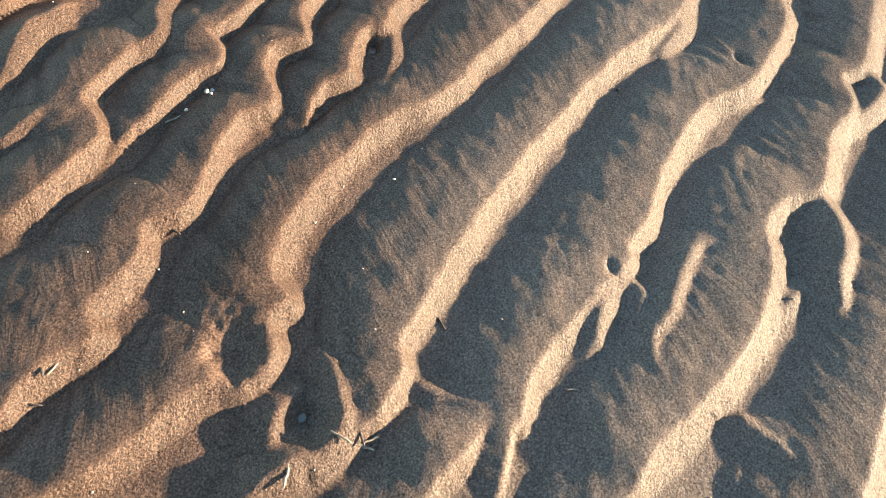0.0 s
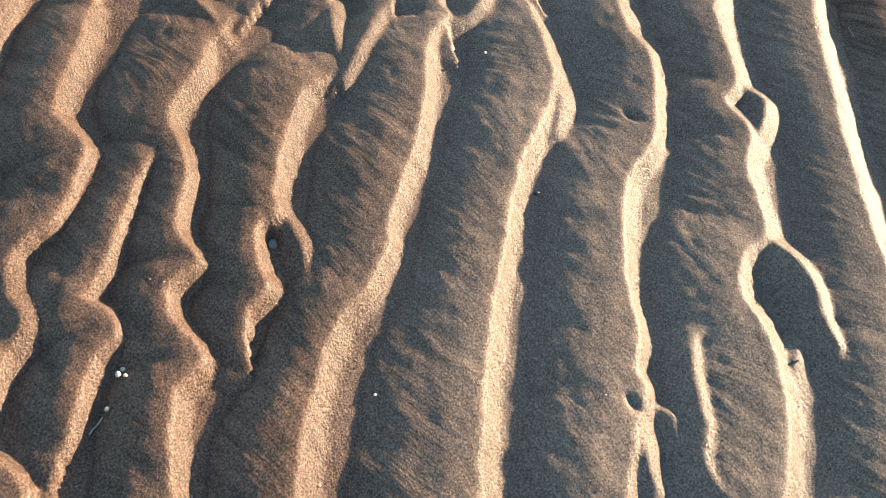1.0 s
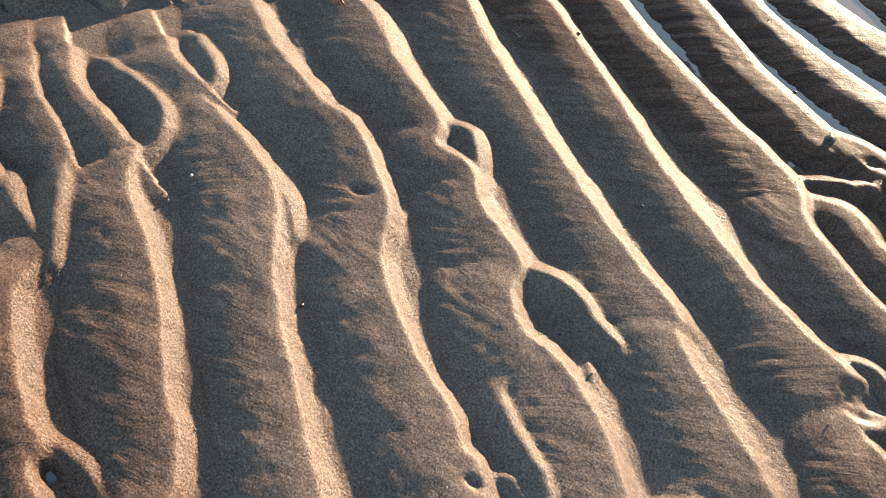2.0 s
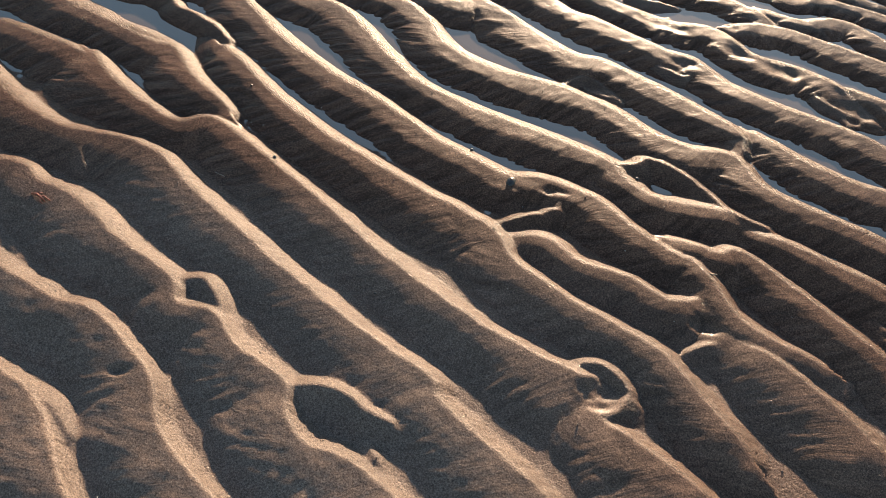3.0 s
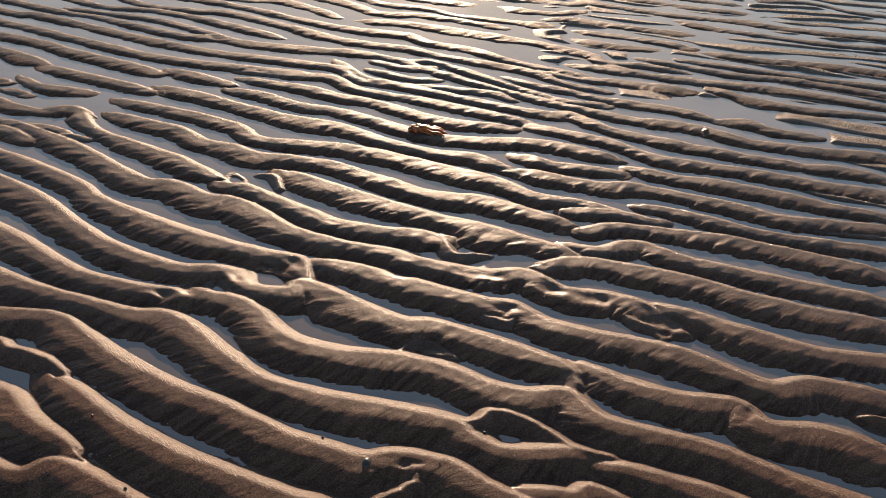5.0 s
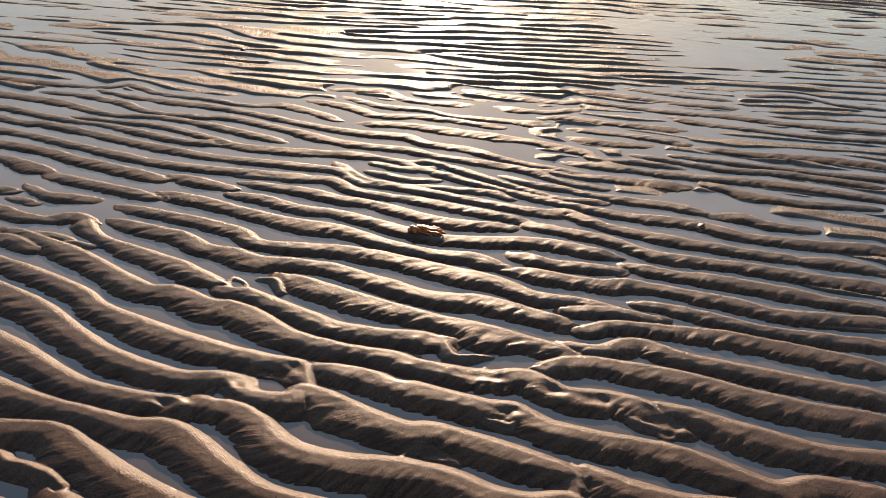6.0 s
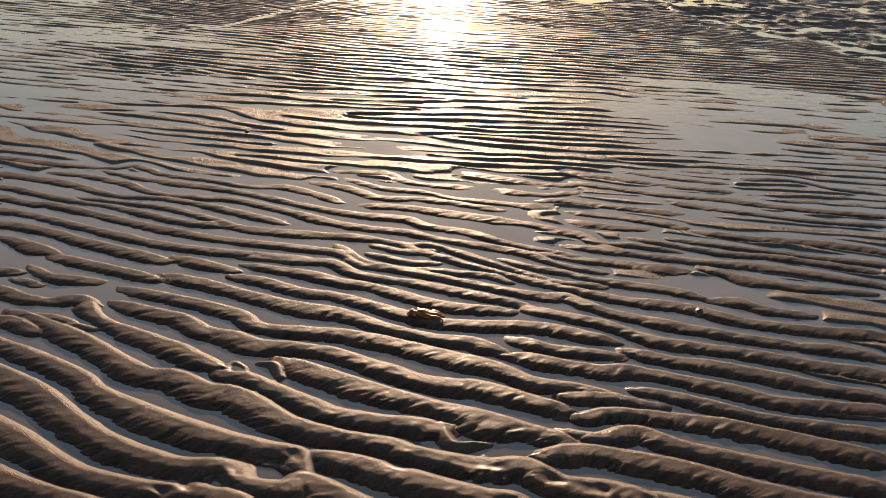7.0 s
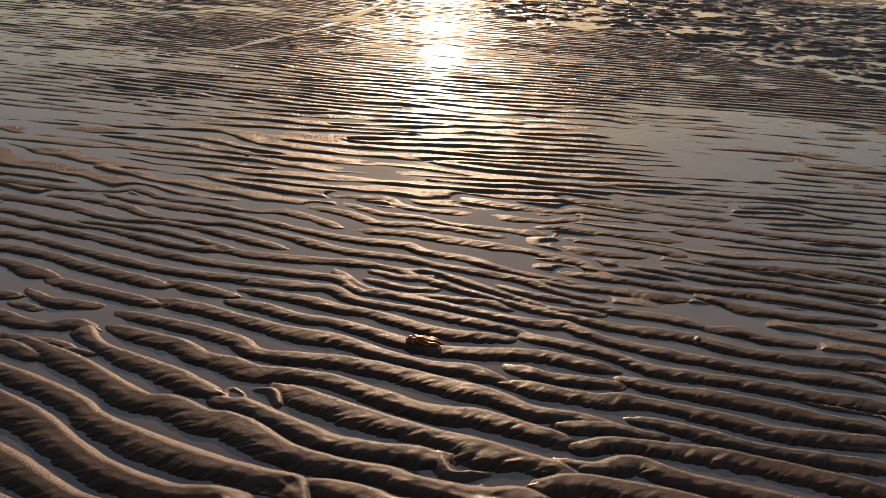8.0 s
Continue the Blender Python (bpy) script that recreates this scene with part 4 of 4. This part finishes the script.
def twig(x, y, length, turn, thick, mat, label, tilt=0.0):
    rand = random.Random(int(x * 5000) + int(y * 7000))
    pts = [(length * (q - 0.5), (rand.random() - 0.5) * 0.06 * length, (rand.random() - 0.5) * 0.03 * length) for q in (0, 0.2, 0.42, 0.6, 0.8, 1.0)]
    bm = tube(pts, [thick * (0.8 + 0.35 * rand.random()) for _ in range(5)] + [thick * 0.6], 7)
    ob = part("twig", bm, mat)
    ob.matrix_world = pose(x, y, height_at(x, y) + thick * 0.7, 0, tilt, turn)
    return tagged(ob, label, "twig", "twigs on the sand")


def pebble(x, y, size, mat, label, seed, sunk=0.0):
    ob = part("pebble", lump(size, random.Random(seed), 0.65), mat)
    ob.matrix_world = pose(x, y, max(height_at(x, y), WATER_LEVEL - 0.4 * size) + size * (0.3 - sunk), 0, 0, seed * 47)
    return tagged(ob, label, "pebble", "pebbles on the sand")


def bivalve(name, x, y, size, mat, label, turn, tip):
    """One ribbed shell valve with its hinge."""
    bm = bmesh.new()
    rings = []
    for k in range(9):
        q = k / 8
        row = []
        for s in range(21):
            a = math.pi * (s / 20 - 0.5) * 1.15
            r = size * q * (1 + 0.035 * math.cos(s * math.pi)) * (0.82 + 0.18 * math.cos(a))
            row.append(bm.verts.new((r * math.cos(a), r * math.sin(a), size * 0.42 * math.sin(math.pi * min(1, 0.15 + 0.85 * q)) * (1 - 0.25 * abs(math.sin(a))))))
        rings.append(row)
    for a, b in zip(rings[1:], rings[2:]):
        for s in range(20):
            bm.faces.new((a[s], a[s + 1], b[s + 1], b[s]))
    bmesh.ops.solidify(bm, geom=bm.faces[:], thickness=size * 0.07)
    loose = [v for v in bm.verts if not v.link_faces]
    bmesh.ops.delete(bm, geom=loose, context="VERTS")
    thing = base_at(name, x, y, turn, -size * 0.42)
    valve = part("valve", bm, mat, thing)
    valve.matrix_local = pose(0, 0, 0, 0, tip, 0)
    hinge = lump(size * 0.16, random.Random(3), 0.7)
    knob = part("hinge", hinge, mat, thing)
    knob.matrix_local = pose(0, 0, size * 0.12)
    return tagged(thing, label, "shell", "shells on the sand")


def weed_scrap(x, y):
    thing = tagged(base_at("weed_scrap", x, y, -8, 0.001), "small reddish branched scrap of dried weed on sand", "seaweed")
    part("branch", tube([(-0.021, 0.001, 0), (-0.010, 0.003, 0.002), (0.001, 0.0, 0.002), (0.013, -0.004, 0.001)], [0.0012, 0.002, 0.0022, 0.001]), SCRAP, thing)
    part("branch", tube([(-0.002, 0.001, 0.002), (0.004, 0.004, 0.003), (0.019, 0.002, 0.001)], [0.0018, 0.0016, 0.0008]), SCRAP, thing)
    part("branch", tube([(-0.012, 0.002, 0.001), (-0.009, 0.007, 0.003), (-0.003, 0.010, 0.002)], [0.0014, 0.0013, 0.0006]), SCRAP, thing)
    part("branch", tube([(0.001, 0.0, 0.002), (0.004, -0.007, 0.001), (0.012, -0.010, 0.0)], [0.0016, 0.0013, 0.0006]), SCRAP, thing)
    return thing


seaweed_clump(-0.045, 2.781)
weed_scrap(-0.885, 0.900)
bivalve("shell", -0.080, 1.262, 0.015, PALE_SHELL, "pale broken shell lying against a dark stone", -60, 20)
bivalve("shell", 0.949, 2.966, 0.020, PALE_SHELL, "pale upturned cockle shell on wet sand", -60, -40)
bivalve("shell", -1.194, 2.850, 0.014, PALE_SHELL, "small pale shell lying in shallow water", 30, -20)
bivalve("shell", 1.540, 4.545, 0.016, PALE_SHELL, "pale shell at the tip of a sand ripple", 10, -30)
bivalve("shell", -1.026, 3.416, 0.014, PALE_SHELL, "pale shell glinting on wet sand", -20, -35)
STRAW_LABEL, DARK_LABEL = "short pale broken straw lying on the sand", "short dark wet twig lying on the sand"
twig(0.055, 0.064, 0.026, 60, 0.0014, WOOD, STRAW_LABEL)
twig(0.050, 0.086, 0.022, 20, 0.0013, BARK, DARK_LABEL)
twig(0.058, 0.091, 0.020, 75, 0.0014, WOOD, STRAW_LABEL)
twig(0.050, 0.096, 0.019, 115, 0.0013, WOOD, STRAW_LABEL)
twig(0.101, 0.011, 0.027, -5, 0.0017, WOOD, STRAW_LABEL)
twig(-0.008, -0.252, 0.018, 150, 0.0012, WOOD, STRAW_LABEL)
twig(-0.002, -0.260, 0.010, 20, 0.0018, BARK, DARK_LABEL)
twig(0.028, -0.267, 0.021, 85, 0.0014, BARK, DARK_LABEL)
twig(-0.102, 0.172, 0.017, 30, 0.0012, BARK, DARK_LABEL)
twig(-0.023, 0.323, 0.014, 95, 0.0011, WOOD, STRAW_LABEL)
twig(-0.207, -0.156, 0.012, 60, 0.0014, BARK, DARK_LABEL)
twig(-0.397, -0.192, 0.030, 130, 0.0014, WOOD, STRAW_LABEL)
twig(-0.404, -0.186, 0.020, 60, 0.0012, BARK, DARK_LABEL)
twig(-0.629, 1.086, 0.024, -15, 0.0007, WOOD, STRAW_LABEL)
twig(0.311, 1.162, 0.016, 10, 0.0012, WOOD, STRAW_LABEL)
STONE_LABEL = "tiny dark wet pebble lying on the sand"
for k, (px, py, size) in enumerate(((-0.193, 1.328, 0.0042), (-0.547, 1.157, 0.0045), (-0.674, 1.340, 0.0032), (-0.261, 0.912, 0.0026), (-1.128, 4.820, 0.014), (-0.515, 0.428, 0.004), (0.144, 1.378, 0.004))):
    pebble(px, py, size, DARK_STONE, STONE_LABEL, k + 1)
pebble(-0.098, 1.266, 0.013, DARK_STONE, "half-buried dark brown stone in the crest of a ripple", 9, 0.55)
for k, (px, py, size) in enumerate(((-0.314, 0.106, 0.0022), (-0.775, 0.472, 0.0026), (-0.446, -0.157, 0.004), (-0.440, -0.150, 0.003), (-0.452, -0.151, 0.003), (-0.407, -0.178, 0.003))):
    pebble(px, py, size, PALE_SHELL, "tiny pale shell fragment lying on the sand", k + 21)


def grit():
    """Crumbs of shell and clods of sand along the feet of the nearer ripples."""
    rand = random.Random(29)
    foot = (FLOW_D > 0.014) & (FLOW_D < 0.040) & (Y < 0.75) & (Y > -0.5) & (np.abs(X) < 1.2)
    spots = np.argwhere(foot)
    loose = np.argwhere((Y < 2.0) & (Y > -0.5) & (np.abs(X) < 1.25))
    verts, faces = [], []
    for k in range(5200):
        pool = spots if k < 4300 else loose
        r, c = pool[rand.randrange(len(pool))]
        size = 0.0005 + 0.0014 * rand.random() ** 2.2
        x, y = float(X[r, c]) + (rand.random() - 0.5) * FINE, float(Y[r, c]) + (rand.random() - 0.5) * FINE
        z = float(HEIGHT[r, c]) + size * 0.4
        if z < WATER_LEVEL + 0.001:
            continue
        a = len(verts)
        spin = rand.random() * 6.28
        for dx, dy, dz in ((1, 0, 0), (0, 1, 0), (-1, 0, 0), (0, -1, 0), (0, 0, 0.8), (0, 0, -0.8)):
            w = size * (0.7 + 0.6 * rand.random())
            verts.append((x + w * (dx * math.cos(spin) - dy * math.sin(spin)), y + w * (dx * math.sin(spin) + dy * math.cos(spin)), z + w * dz))
        for i, j in ((0, 1), (1, 2), (2, 3), (3, 0)):
            faces.append((a + i, a + j, a + 4))
            faces.append((a + j, a + i, a + 5))
    mesh = bpy.data.meshes.new("shell_grit")
    mesh.from_pydata(verts, [], faces)
    mat, tree, shader = material("shell_grit")
    island = tree.nodes.new("ShaderNodeNewGeometry").outputs["Random Per Island"]
    tree.links.new(ramp(tree, island, [(0.0, (0.06, 0.045, 0.035)), (0.6, (0.18, 0.135, 0.10)), (0.9, (0.26, 0.20, 0.15)), (1.0, (0.5, 0.42, 0.34))]), shader.inputs["Base Color"])
    shader.inputs["Roughness"].default_value = 0.5
    mesh.materials.append(mat)
    return tagged(new("shell_grit", mesh), "scattered crumbs of shell and sand at the feet of ripples", "grit", kind="stuff")


grit()
